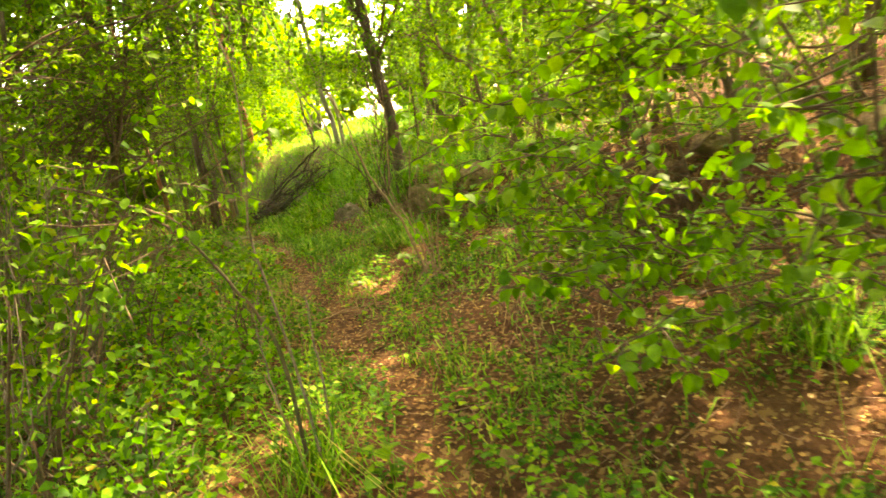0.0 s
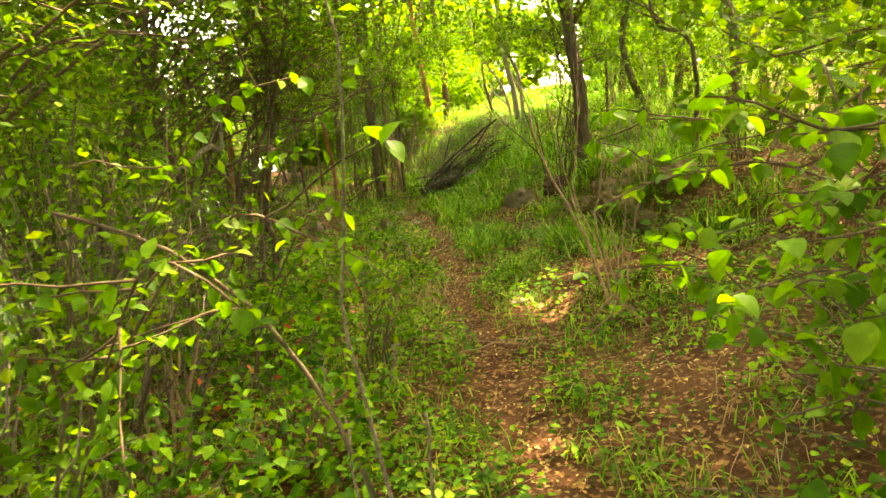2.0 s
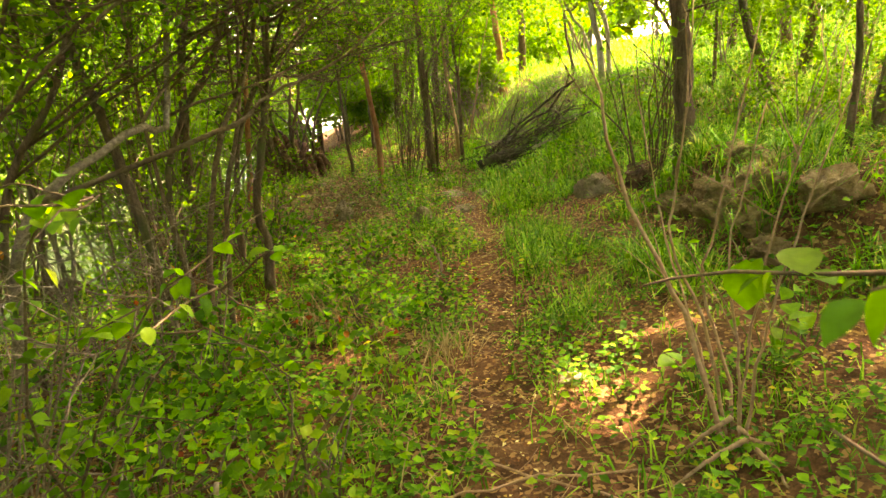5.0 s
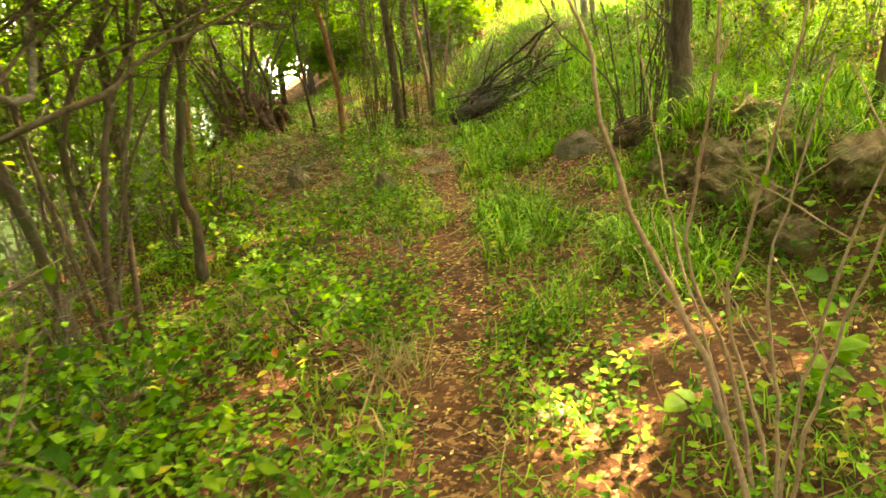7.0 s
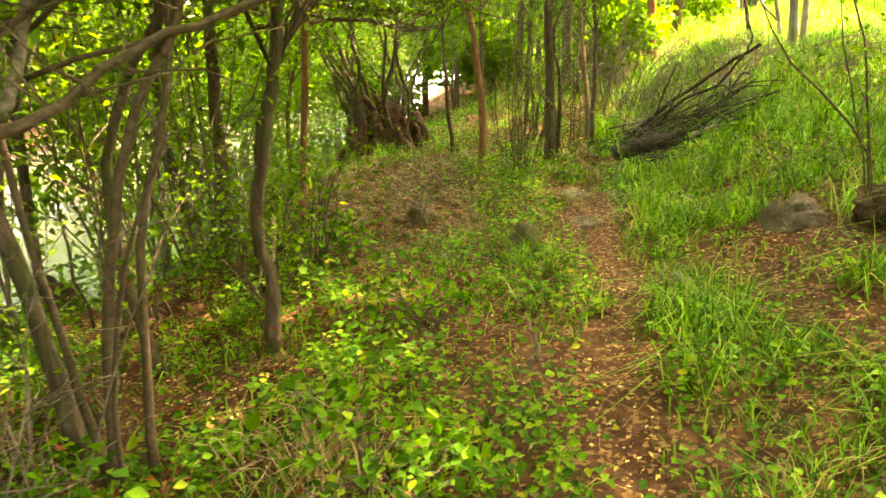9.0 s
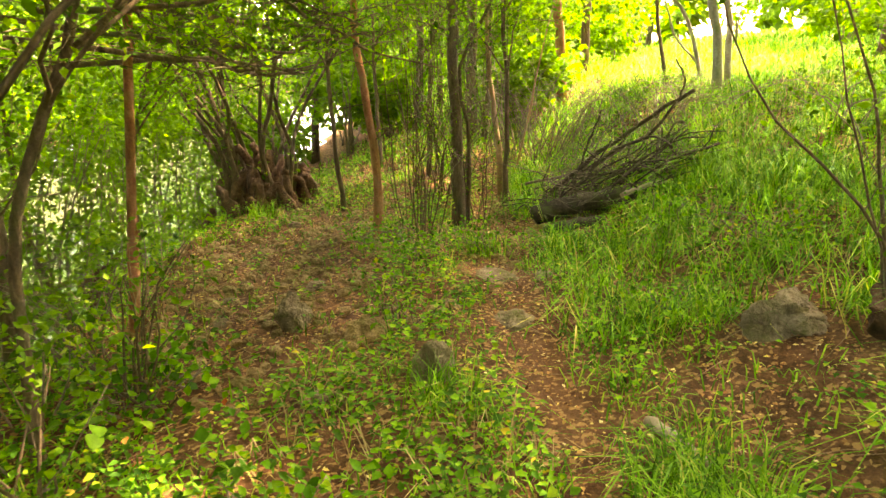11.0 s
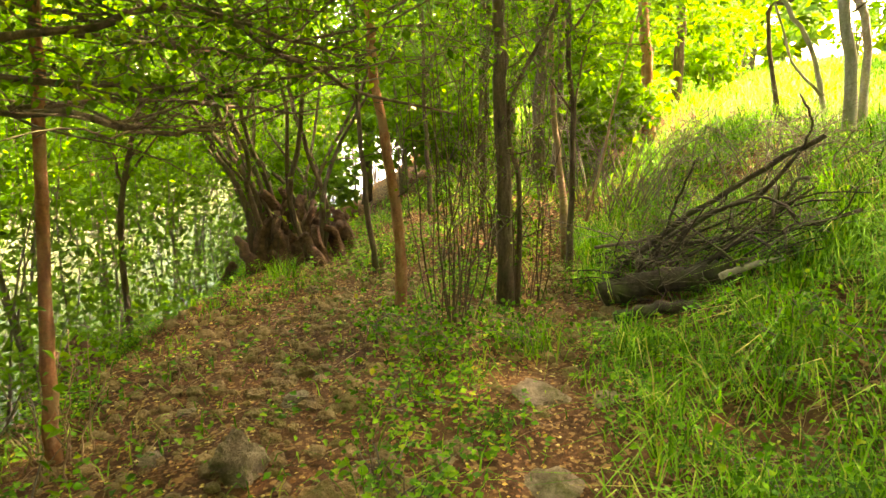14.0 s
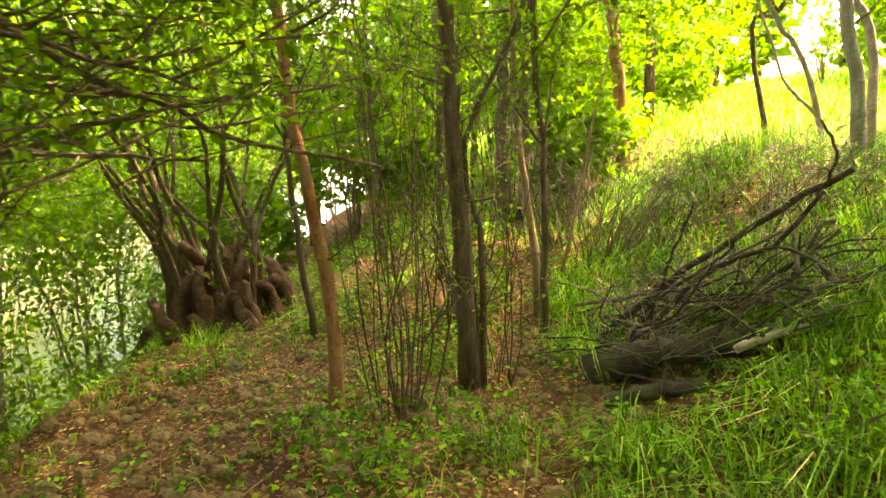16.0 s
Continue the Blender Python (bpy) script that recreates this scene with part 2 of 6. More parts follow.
def add_mesh(name, verts, faces, mat, smoothed=False):
    """A mesh object from arrays of vertices and of triangles or quads."""
    me = bpy.data.meshes.new(name)
    verts = np.asarray(verts, np.float32)
    groups = faces if isinstance(faces, list) else [faces]
    groups = [np.asarray(f, np.int32) for f in groups if len(f)]
    loops = np.concatenate([f.ravel() for f in groups])
    sizes = np.concatenate([np.full(len(f), f.shape[1], np.int32) for f in groups])
    me.vertices.add(len(verts))
    me.vertices.foreach_set("co", verts.ravel())
    me.loops.add(len(loops))
    me.loops.foreach_set("vertex_index", loops)
    me.polygons.add(len(sizes))
    me.polygons.foreach_set("loop_start", np.r_[0, np.cumsum(sizes)[:-1]].astype(np.int32))
    if smoothed:
        me.polygons.foreach_set("use_smooth", np.ones(len(sizes), bool))
    me.update(calc_edges=True)
    me.materials.append(mat)
    return new(name, me)


def build_ground():
    xs = spaced(-9.0, 3.0, 0.125, 450, 36)
    ys = spaced(0.5, 16.5, 0.125, 450, 36)
    X, Y = np.meshgrid(xs, ys)
    v = np.stack([X, Y, land(X, Y)], -1).reshape(-1, 3)
    i = np.arange(len(xs) * len(ys)).reshape(len(ys), len(xs))
    f = np.stack([i[:-1, :-1], i[:-1, 1:], i[1:, 1:], i[1:, :-1]], -1).reshape(-1, 4)
    ob = add_mesh("ground", v, f, M_SOIL, True)
    tagged(ob, "brown forest soil with a trodden footpath and a sloping bank", "ground", kind="structure")
    ys = np.arange(-60, 81, 2.0)
    e = np.interp(ys, [0, 6, 9], [1.6, 0.9, 0.0])
    a = np.stack([path_x(ys) - 4.2 - e, ys, 0 * ys - 1.12], -1)
    b = np.stack([path_x(ys) - 19 - e, ys, 0 * ys - 1.12], -1)
    n = len(ys)
    k = np.arange(n - 1)
    ob = add_mesh("water", np.r_[a, b], np.stack([k, k + 1, k + 1 + n, k + n], -1), M_WATER)
    tagged(ob, "pale slow river water below the bank", "river", kind="structure")


build_ground()

# ---- growing things: arrays of tubes and leaves ----
# gaps in the crowns through which the sun reaches the path: place on the ground, radius
GAPS = [((-1.12, 6.5, 0.0), 0.15), ((-1.0, 6.34, 0.0), 0.09), ((-0.8, 6.26, 0.03), 0.06), ((-0.62, 6.18, 0.05), 0.05), ((-3.5, 7.67, 0.0), 0.08), ((-2.2, 5.6, 0.0), 0.05), ((1.9, 3.5, 0.2), 0.08)]
SUNWAY = np.array(TO_SUN)


def unit(v):
    return v / np.maximum(np.linalg.norm(v, axis=-1, keepdims=True), 1e-9)


def open_to_sun(p, size=0.0):
    """True where a leaf would not close one of the gaps."""
    keep = np.ones(len(p), bool)
    for at, r in GAPS:
        off = p - np.array(at)
        along = off @ SUNWAY
        d = np.linalg.norm(off - along[:, None] * SUNWAY, axis=1)
        keep &= ~((d < r + 0.33 * size) & (along > 0.35))
    return keep


class Tubes:
    """Collects tapered tubes for one part."""

    def __init__(self):
        self.v, self.f, self.n = [], [], 0

    def add(self, pts, radii, sides=6):
        pts = np.asarray(pts, float)
        radii = np.broadcast_to(np.asarray(radii, float), (len(pts),))
        tan = unit(np.gradient(pts, axis=0))
        ref = np.array([1.0, 0.2, 0.1]) if abs(tan[:, 0]).mean() < 0.8 else np.array([0.1, 1.0, 0.2])
        u = unit(np.cross(tan, ref))
        w = np.cross(tan, u)
        a = np.linspace(0, 2 * np.pi, sides, endpoint=False)
        ring = pts[:, None] + radii[:, None, None] * (np.cos(a)[None, :, None] * u[:, None] + np.sin(a)[None, :, None] * w[:, None])
        m = len(pts)
        i = self.n + np.arange(m * sides).reshape(m, sides)
        j = np.roll(i, -1, axis=1)
        self.v.append(ring.reshape(-1, 3))
        self.f.append(np.stack([i[:-1], j[:-1], j[1:], i[1:]], -1).reshape(-1, 4))
        self.v.append(pts[[0, -1]])
        base, tip = self.n + m * sides, self.n + m * sides + 1
        self.f.append(np.stack([j[0], i[0], np.full(sides, base), np.full(sides, base)], -1))
        self.f.append(np.stack([i[-1], j[-1], np.full(sides, tip), np.full(sides, tip)], -1))
        self.n += m * sides + 2

    def build(self, name, mat):
        f = np.concatenate(self.f)
        tri = f[:, 2] == f[:, 3]
        return add_mesh(name, np.concatenate(self.v), [f[~tri], f[tri][:, :3]], mat, True)


def bent(pts, n, wob=0.0, knots=0.0):
    """A smooth line through the given points, with a little unevenness."""
    pts = np.asarray(pts, float)
    t = np.linspace(0, len(pts) - 1, len(pts))
    q = np.linspace(0, len(pts) - 1, n)
    m = np.gradient(pts, axis=0)
    k = np.clip(q.astype(int), 0, len(pts) - 2)
    s = (q - k)[:, None]
    out = (2 * s**3 - 3 * s**2 + 1) * pts[k] + (s**3 - 2 * s**2 + s) * m[k] + (-2 * s**3 + 3 * s**2) * pts[k + 1] + (s**3 - s**2) * m[k + 1]
    if wob:
        d = rng.normal(0, wob, (n, 3))
        d[0] = 0
        out = out + d
    return out


def taper(n, r0, r1, flare=0.0):
    t = np.linspace(0, 1, n)
    return (r0 + (r1 - r0) * t) * (1 + flare * np.exp(-t * 14)) * (1 + rng.normal(0, 0.04, n))


def leaf_arrays(p, axis, size, slim=0.55, fold=0.25, five=True, upward=0.8):
    """Folded leaves at p, growing along axis; size is their length."""
    n = len(p)
    a = unit(axis)
    up = np.array([0, 0, 1.0]) * upward + rng.normal(0, 0.55, (n, 3))
    side = unit(np.cross(a, up))
    nor = np.cross(side, a)
    L = np.broadcast_to(size, (n,))[:, None]
    W = L * slim * rng.uniform(0.8, 1.2, (n, 1)) * 0.5
    drop = rng.uniform(0.0, 0.3, (n, 1)) * L
    tip = p + a * L - nor * drop
    mid = p + a * L * 0.45
    lf = p + a * L * 0.42 + side * W + nor * W * fold
    rt = p + a * L * 0.42 - side * W + nor * W * fold
    if five:
        lf2 = p + a * L * 0.72 + side * W * 0.62 + nor * W * fold * 0.6 - nor * drop * 0.45
        rt2 = p + a * L * 0.72 - side * W * 0.62 + nor * W * fold * 0.6 - nor * drop * 0.45
        v = np.stack([p, rt, rt2, tip, lf2, lf], 1)
        k = np.arange(n)[:, None] * 6
        f = np.concatenate([k + [0, 1, 2, 3], k + [0, 3, 4, 5]])
    else:
        v = np.stack([p, rt, tip, lf], 1)
        k = np.arange(n)[:, None] * 4
        f = np.concatenate([k + [0, 1, 2], k + [0, 2, 3]])
    return v.reshape(-1, 3), f


def leaves(name, p, axis, size, mat, slim=0.55, five=True, upward=0.8, gaps=True):
    p, axis = np.asarray(p), np.asarray(axis)
    size = np.broadcast_to(size, (len(p),))
    if gaps:
        k = open_to_sun(p, size)
        # crown leaves thinned over the path and its end to let light down
        off = p[:, 0] - path_x(p[:, 1])
        thin = 0.45 * ((p[:, 2] > 3.6) & (off > -1.8) & (off < 2.6) & (p[:, 1] > 5.0) & (p[:, 1] < 12.5))
        thin = np.maximum(thin, 0.6 * ((p[:, 2] > 3.4) & (np.abs(off) < 3.6) & (p[:, 1] >= 12.5) & (p[:, 1] < 19.0)))
        k &= rng.uniform(0, 1, len(p)) >= thin
        p, axis, size = p[k], axis[k], size[k]
    v, f = leaf_arrays(p, axis, size, slim, five=five, upward=upward)
    return add_mesh(name, v, f, mat)


def thing(name, at, parts, label, category, group="", kind=""):
    """An empty at the base with its parts under it."""
    ob = new(name)
    ob.location = at
    for q in parts:
        q.parent = ob
        q.matrix_parent_inverse = Matrix.Translation(-Vector(at))
    return tagged(ob, label, category, group, kind)


def ground_z(x, y):
    return float(land(x, y))


def sprout(line, count, length, r, lo=0.2, hi=1.0, spread=1.0, rise=0.5, steps=5):
    """Side shoots off a line: a list of bent lines with their radii."""
    out = []
    n = len(line)
    for _ in range(count):
        u = rng.uniform(lo, hi)
        k = min(int(u * (n - 1)), n - 2)
        base = line[k] + (line[k + 1] - line[k]) * rng.uniform()
        a = rng.uniform(0, 2 * np.pi)
        d = np.array([np.cos(a) * spread, np.sin(a) * spread, rise + rng.normal(0, 0.25)])
        d /= np.linalg.norm(d)
        L = length * rng.uniform(0.5, 1.2)
        curve = rng.normal(0, 0.16, 3) * L
        pts = [base, base + d * L * 0.35 + curve * 0.3, base + d * L * 0.7 + curve * 0.8 + (0, 0, 0.05 * L), base + d * L + curve]
        out.append((bent(pts, steps + 1, 0.01 * L), r * rng.uniform(0.6, 1.1)))
    return out


def along(lines, per_metre, spread=0.03):
    """Leaf places and directions along twigs."""
    P, A = [], []
    for pts, _ in lines:
        seg = np.diff(pts, axis=0)
        L = np.linalg.norm(seg, axis=1)
        n = max(2, int(per_metre * L.sum()))
        u = rng.uniform(0.15, 1.0, n) * len(seg)
        k = np.minimum(u.astype(int), len(seg) - 1)
        P.append(pts[k] + seg[k] * (u - k)[:, None] + rng.normal(0, spread, (n, 3)))
        A.append(unit(seg[k]) * 0.5 + rng.normal(0, 0.75, (n, 3)) + (0, 0, -0.15))
    return np.concatenate(P), np.concatenate(A)


def crown(centre, radius, clumps, per, size, flat=0.6):
    """Leaf clumps filling a crown with an uneven outline and gaps."""
    c = unit(rng.normal(0, 1, (clumps, 3))) * (rng.uniform(0.15, 1.0, (clumps, 1)) ** 0.5) * radius
    c[:, 2] *= flat
    c += centre
    p = np.repeat(c, per, 0) + rng.normal(0, 0.22 * max(0.6, radius / 2), (clumps * per, 3)) * (1, 1, 0.6)
    return c, p, rng.normal(0, 1, (clumps * per, 3)) * (1, 1, 0.6) - (0, 0, 0.25), rng.uniform(0.7, 1.3, clumps * per) * size


def tree(line, r0, r1, mat, label, crown_at=None, crown_r=1.8, clumps=26, per=60, leaf=0.13, shoots=8, shoot_len=0.9, extra=(), group="", name="tree", twig_leaves=10, bare=0.25, leafmat=None, sides=9, boughs=2.9):
    """A trunk along a line, side shoots with leaves, limbs into a crown."""
    parts = []
    t = Tubes()
    n = max(10, 4 * len(line))
    main = bent(line, n, r0 * 0.12)
    main[0, 2] = min(main[0, 2], ground_z(main[0, 0], main[0, 1])) - 0.05
    t.add(main, taper(n, r0, r1, 0.35), sides)
    parts.append(t.build("trunk", mat))
    for pts, a, b in extra:
        t = Tubes()
        m = bent(pts, 12, a * 0.15)
        if abs(m[0, 2] - ground_z(m[0, 0], m[0, 1])) < 0.25:
            m[0, 2] = ground_z(m[0, 0], m[0, 1]) - 0.04
        t.add(m, taper(12, a, b, 0.2), 7)
        parts.append(t.build("trunk", mat))
    br = Tubes()
    shoots_made = sprout(main, shoots, shoot_len, r0 * 0.16, bare, 1.0, 1.0, 0.5)
    twigs = []
    for pts, r in shoots_made:
        br.add(pts, taper(len(pts), max(r, 0.004), 0.0025), 4)
        twigs += sprout(pts, 2, shoot_len * 0.5, 0.003, 0.3, 1.0, 0.9, 0.3, 3)
    for pts, r in twigs:
        br.add(pts, taper(len(pts), 0.003, 0.0015), 3)
    P, A, S = [], [], []
    if twig_leaves and twigs:
        p, a = along(twigs + shoots_made, twig_leaves)
        P.append(p), A.append(a), S.append(rng.uniform(0.03, 0.06, len(p)))
    if crown_at is not None:
        # upper crown, mostly out of view: oversized leaves added to block light
        c, p, a, s = crown(np.array(crown_at) + (0, 0, 0.9), crown_r * 1.35, clumps * 7 // 5, per * 2 // 3, 0.36)
        P.append(p), A.append(a), S.append(s)
        if boughs:
            c2, p, a, s = crown(np.array((crown_at[0], crown_at[1], boughs)), crown_r, clumps, per, leaf * 0.6, 0.35)
            P.append(p), A.append(a), S.append(s)
            c = np.concatenate([c[::2], c2[::2]])
        for q in c[::3]:
            k = rng.integers(n // 2, n)
            b = main[k]
            br.add(bent([b, (b + q) / 2 + rng.normal(0, 0.15, 3), q], 5, 0.02), taper(5, r1 * 0.4 + 0.006, 0.004), 3)
    if br.n:
        parts.append(tagged(br.build("branches", M_BRANCH), kind="stuff"))
    if P:
        lo = leaves("foliage", np.concatenate(P), np.concatenate(A), np.concatenate(S), leafmat or M_LEAF, five=False)
        tagged(lo, kind="stuff")
        parts.append(lo)
    return thing(name, tuple(main[0]), parts, label, "tree", group)

# ---- trees along the walk ----


def up_from(x, y, lean_x=0.0, lean_y=0.0, height=6.0, n=5, wob=0.12):
    z = ground_z(x, y)
    return [(x + lean_x * k / (n - 1) + (rng.normal(0, wob) if k else 0), y + lean_y * k / (n - 1) + (rng.normal(0, wob) if k else 0), z + height * k / (n - 1)) for k in range(n)]


def grown(line, height):
    """A line carried on upwards in its own direction to a height."""
    a, b = np.array(line[-2], float), np.array(line[-1], float)
    d = (b - a) / max(b[2] - a[2], 0.05)
    d[:2] *= 0.6
    rise = height - b[2]
    return list(line) + [tuple(b + d * rise * 0.5), tuple(b + d * rise * (1.0) + rng.normal(0, 0.2, 3) * (1, 1, 0))]


def named_trees():
    tree(grown([(-4.69, 13.12, 0.15), (-4.70, 13.11, 1.19), (-4.71, 13.11, 1.96), (-4.72, 13.1, 2.51)], 6.5), 0.06, 0.036, M_BARK,
         "dark brown tree with a forked trunk beside the footpath", (-4.6, 13.3, 6.0), 2.2, 34, 70, 0.11, shoots=30, shoot_len=0.7, bare=0.08,
         extra=[([(-4.61, 13.15, 0.2), (-4.58, 13.17, 0.98), (-4.67, 13.12, 1.5), (-4.51, 13.2, 1.92), (-4.35, 13.27, 2.24), (-4.1, 13.4, 3.0), (-3.8, 13.6, 4.2)], 0.021, 0.014)])
    tree(grown([(-5.24, 12.42, -0.05), (-5.23, 12.43, 0.68), (-5.28, 12.39, 1.38), (-5.33, 12.35, 1.88), (-5.33, 12.35, 2.3), (-5.35, 12.33, 2.7)], 5.0), 0.042, 0.025, M_BARKRED,
         "slender reddish brown tree leaning over bare soil", (-5.6, 12.2, 5.0), 1.6, 22, 60, 0.1, shoots=16, shoot_len=0.6, bare=0.2)
    tree(grown([(-4.71, 14.41, 0.5), (-4.78, 14.38, 1.12), (-4.83, 14.36, 1.74), (-4.84, 14.36, 2.66)], 5.0), 0.03, 0.02, M_CANE,
         "thin tan sapling behind the footpath", (-4.9, 14.6, 5.2), 1.4, 18, 60, 0.1, shoots=5, shoot_len=0.5,
         extra=[([(-4.53, 14.48, 0.45), (-4.38, 14.53, 1.11), (-4.3, 14.56, 1.58), (-4.1, 14.6, 2.4)], 0.014, 0.008)])
    tree(grown([(-5.96, 16.59, 0.3), (-5.98, 16.58, 1.24), (-5.94, 16.6, 2.05), (-5.93, 16.61, 3.01)], 7), 0.085, 0.05, M_BARK,
         "dark double-stemmed tree deeper in the wood", (-6, 16.8, 6.5), 2.2, 26, 60, 0.13, extra=[([(-5.8, 16.65, 0.3), (-5.72, 16.7, 1.4), (-5.66, 16.7, 2.8), (-5.4, 16.8, 4.5)], 0.05, 0.03)])
    tree(grown([(-4.96, 18.01, 0.9), (-5.02, 17.99, 2.01), (-5.12, 17.97, 3.07)], 7.5), 0.08, 0.05, M_BARKRED,
         "orange brown tree at the edge of the clearing", (-5.2, 18.2, 7), 2.0, 24, 60, 0.13)
    tree(grown([(-2.48, 16.04, 0.9), (-2.52, 16.04, 1.63), (-2.64, 16.04, 2.37), (-2.69, 16.03, 2.84)], 7.5), 0.06, 0.04, M_BARKPALE,
         "pale grey barked tree above the brushwood heap", (-2.6, 16.3, 7.2), 1.9, 22, 60, 0.12, shoots=5, bare=0.35,
         extra=[([(-2.39, 16.3, 0.9), (-2.45, 16.3, 2.15), (-2.63, 16.4, 2.79), (-2.3, 16.5, 4.5)], 0.045, 0.03)])
    tree(grown([(-2.7, 17.0, 1.0), (-2.94, 16.95, 1.96), (-3.2, 16.9, 2.42), (-3.38, 16.9, 2.87)], 6), 0.03, 0.018, M_BARKPALE,
         "pale leaning tree at the clearing", (-3.6, 17.3, 6.4), 1.6, 18, 60, 0.12, shoots=7,
         extra=[([(-2.82, 16.97, 1.5), (-3.12, 16.9, 1.86), (-3.24, 16.9, 2.2), (-3.6, 17.0, 3.2)], 0.018, 0.012)])
    tree(grown([(-5.88, 10.04, -0.12), (-5.83, 10.11, 0.66), (-5.78, 10.19, 1.44), (-5.75, 10.24, 1.94), (-5.73, 10.27, 2.33)], 4.8), 0.036, 0.025, M_BARKRED,
         "slender orange brown tree with sticks at its foot", (-5.9, 10.3, 4.9), 1.5, 22, 60, 0.1, shoots=10, shoot_len=0.6)
    # this crown and the next are shifted over the path as added shade
    tree(grown([(-4.0, 7.85, 0.0), (-3.97, 7.88, 0.37), (-4.02, 7.86, 0.67), (-3.93, 7.93, 1.18), (-3.85, 8.01, 1.69), (-3.8, 8.03, 2.17)], 4.6), 0.038, 0.026, M_BARK,
         "crooked thin dark tree in the undergrowth", (-2.7, 7.7, 5.2), 2.2, 34, 60, 0.1, shoots=12, shoot_len=0.7)
    tree(grown([(-4.0, 6.71, -0.05), (-4.04, 6.67, 0.75), (-4.12, 6.6, 1.45), (-4.2, 6.52, 2.03), (-4.24, 6.47, 2.62)], 5.0), 0.036, 0.024, M_BARK,
         "leaning dark tree in a leafy thicket", (-3.1, 6.0, 5.4), 2.3, 36, 60, 0.1, shoots=14, shoot_len=0.9)
    tree(grown([(-0.76, 10.55, 0.7), (-0.78, 10.55, 1.07), (-0.8, 10.52, 1.74), (-0.89, 10.52, 2.62)], 6.5), 0.1, 0.06, M_BARK,
         "dark sturdy tree on top of the bank", (-0.8, 10.6, 6.2), 2.2, 30, 60, 0.12, shoots=8, shoot_len=0.9)
    tree([(-3.56, 6.6, 0.0), (-3.53, 6.68, 0.63), (-3.48, 6.76, 1.05), (-3.41, 6.87, 1.43), (-3.29, 7.04, 1.79), (-3.1, 7.2, 2.6), (-2.9, 7.3, 3.6)], 0.022, 0.012, M_BRANCH,
         "grey multi-stemmed shrub with bare lower stems", (-3.2, 7.2, 3.9), 1.4, 20, 60, 0.09, shoots=10, shoot_len=0.6, name="shrub",
         extra=[([(-3.48, 6.72, 0), (-3.47, 6.78, 0.55), (-3.43, 6.83, 1.03), (-3.36, 6.95, 1.42), (-3.32, 7.01, 1.79), (-3.3, 7.2, 3.0)], 0.02, 0.01),
                ([(-3.62, 6.62, 0), (-3.7, 6.6, 0.7), (-3.8, 6.6, 1.5), (-3.9, 6.7, 2.6)], 0.018, 0.01),
                ([(-3.5, 6.6, 0), (-3.4, 6.6, 0.5), (-3.25, 6.65, 1.0), (-3.0, 6.7, 1.4)], 0.012, 0.006)])


named_trees()


def clump_stems(x, y, n, height, r, spread, mat, label, name="shrub", leafy=8, leaf_len=0.05, lean=(0, 0), shoot=0.5, shoots=3, group="", base_spread=0.12, leafmat=None):
    """Many stems fanning from one foot."""
    z = ground_z(x, y)
    br = Tubes()
    lines, parts = [], []
    for k in range(n):
        a = rng.uniform(0, 2 * np.pi)
        rad = spread * rng.uniform(0.1, 1.0)
        b = np.array([x + np.cos(a) * base_spread * rng.uniform(0.2, 1), y + np.sin(a) * base_spread * rng.uniform(0.2, 1), z - 0.04])
        H = height * rng.uniform(0.65, 1.1)
        tip = b + (np.cos(a) * rad + lean[0], np.sin(a) * rad + lean[1], H)
        low = b + ((tip - b) * (0.12, 0.12, 0.25)) + rng.normal(0, 0.02 * height, 3) * (1, 1, 0)
        mid = b + ((tip - b) * (0.4, 0.4, 0.55)) + rng.normal(0, 0.05 * height, 3)
        q = bent([b, low, mid, tip], 11, 0.008)
        t = Tubes()
        t.add(q, taper(11, r * rng.uniform(0.6, 1.15), r * 0.25), 6)
        parts.append(t.build("stem", mat))
        lines.append((q, r))
        for s in sprout(q, shoots, shoot, r * 0.25, 0.3, 1.0, 0.8, 0.7):
            br.add(s[0], taper(len(s[0]), 0.004, 0.0018), 4)
            lines.append(s)
    if br.n:
        parts.append(tagged(br.build("branches", M_TWIG), kind="stuff"))
    if leafy:
        p, a = along(lines[1:], leafy)
        k = p[:, 2] > z + 0.3
        lo = leaves("foliage", p[k], a[k], rng.uniform(0.6, 1.3, k.sum()) * leaf_len, leafmat or M_LEAF)
        parts.append(tagged(lo, kind="stuff"))
    return thing(name, (x, y, z), parts, label, "shrub", group)


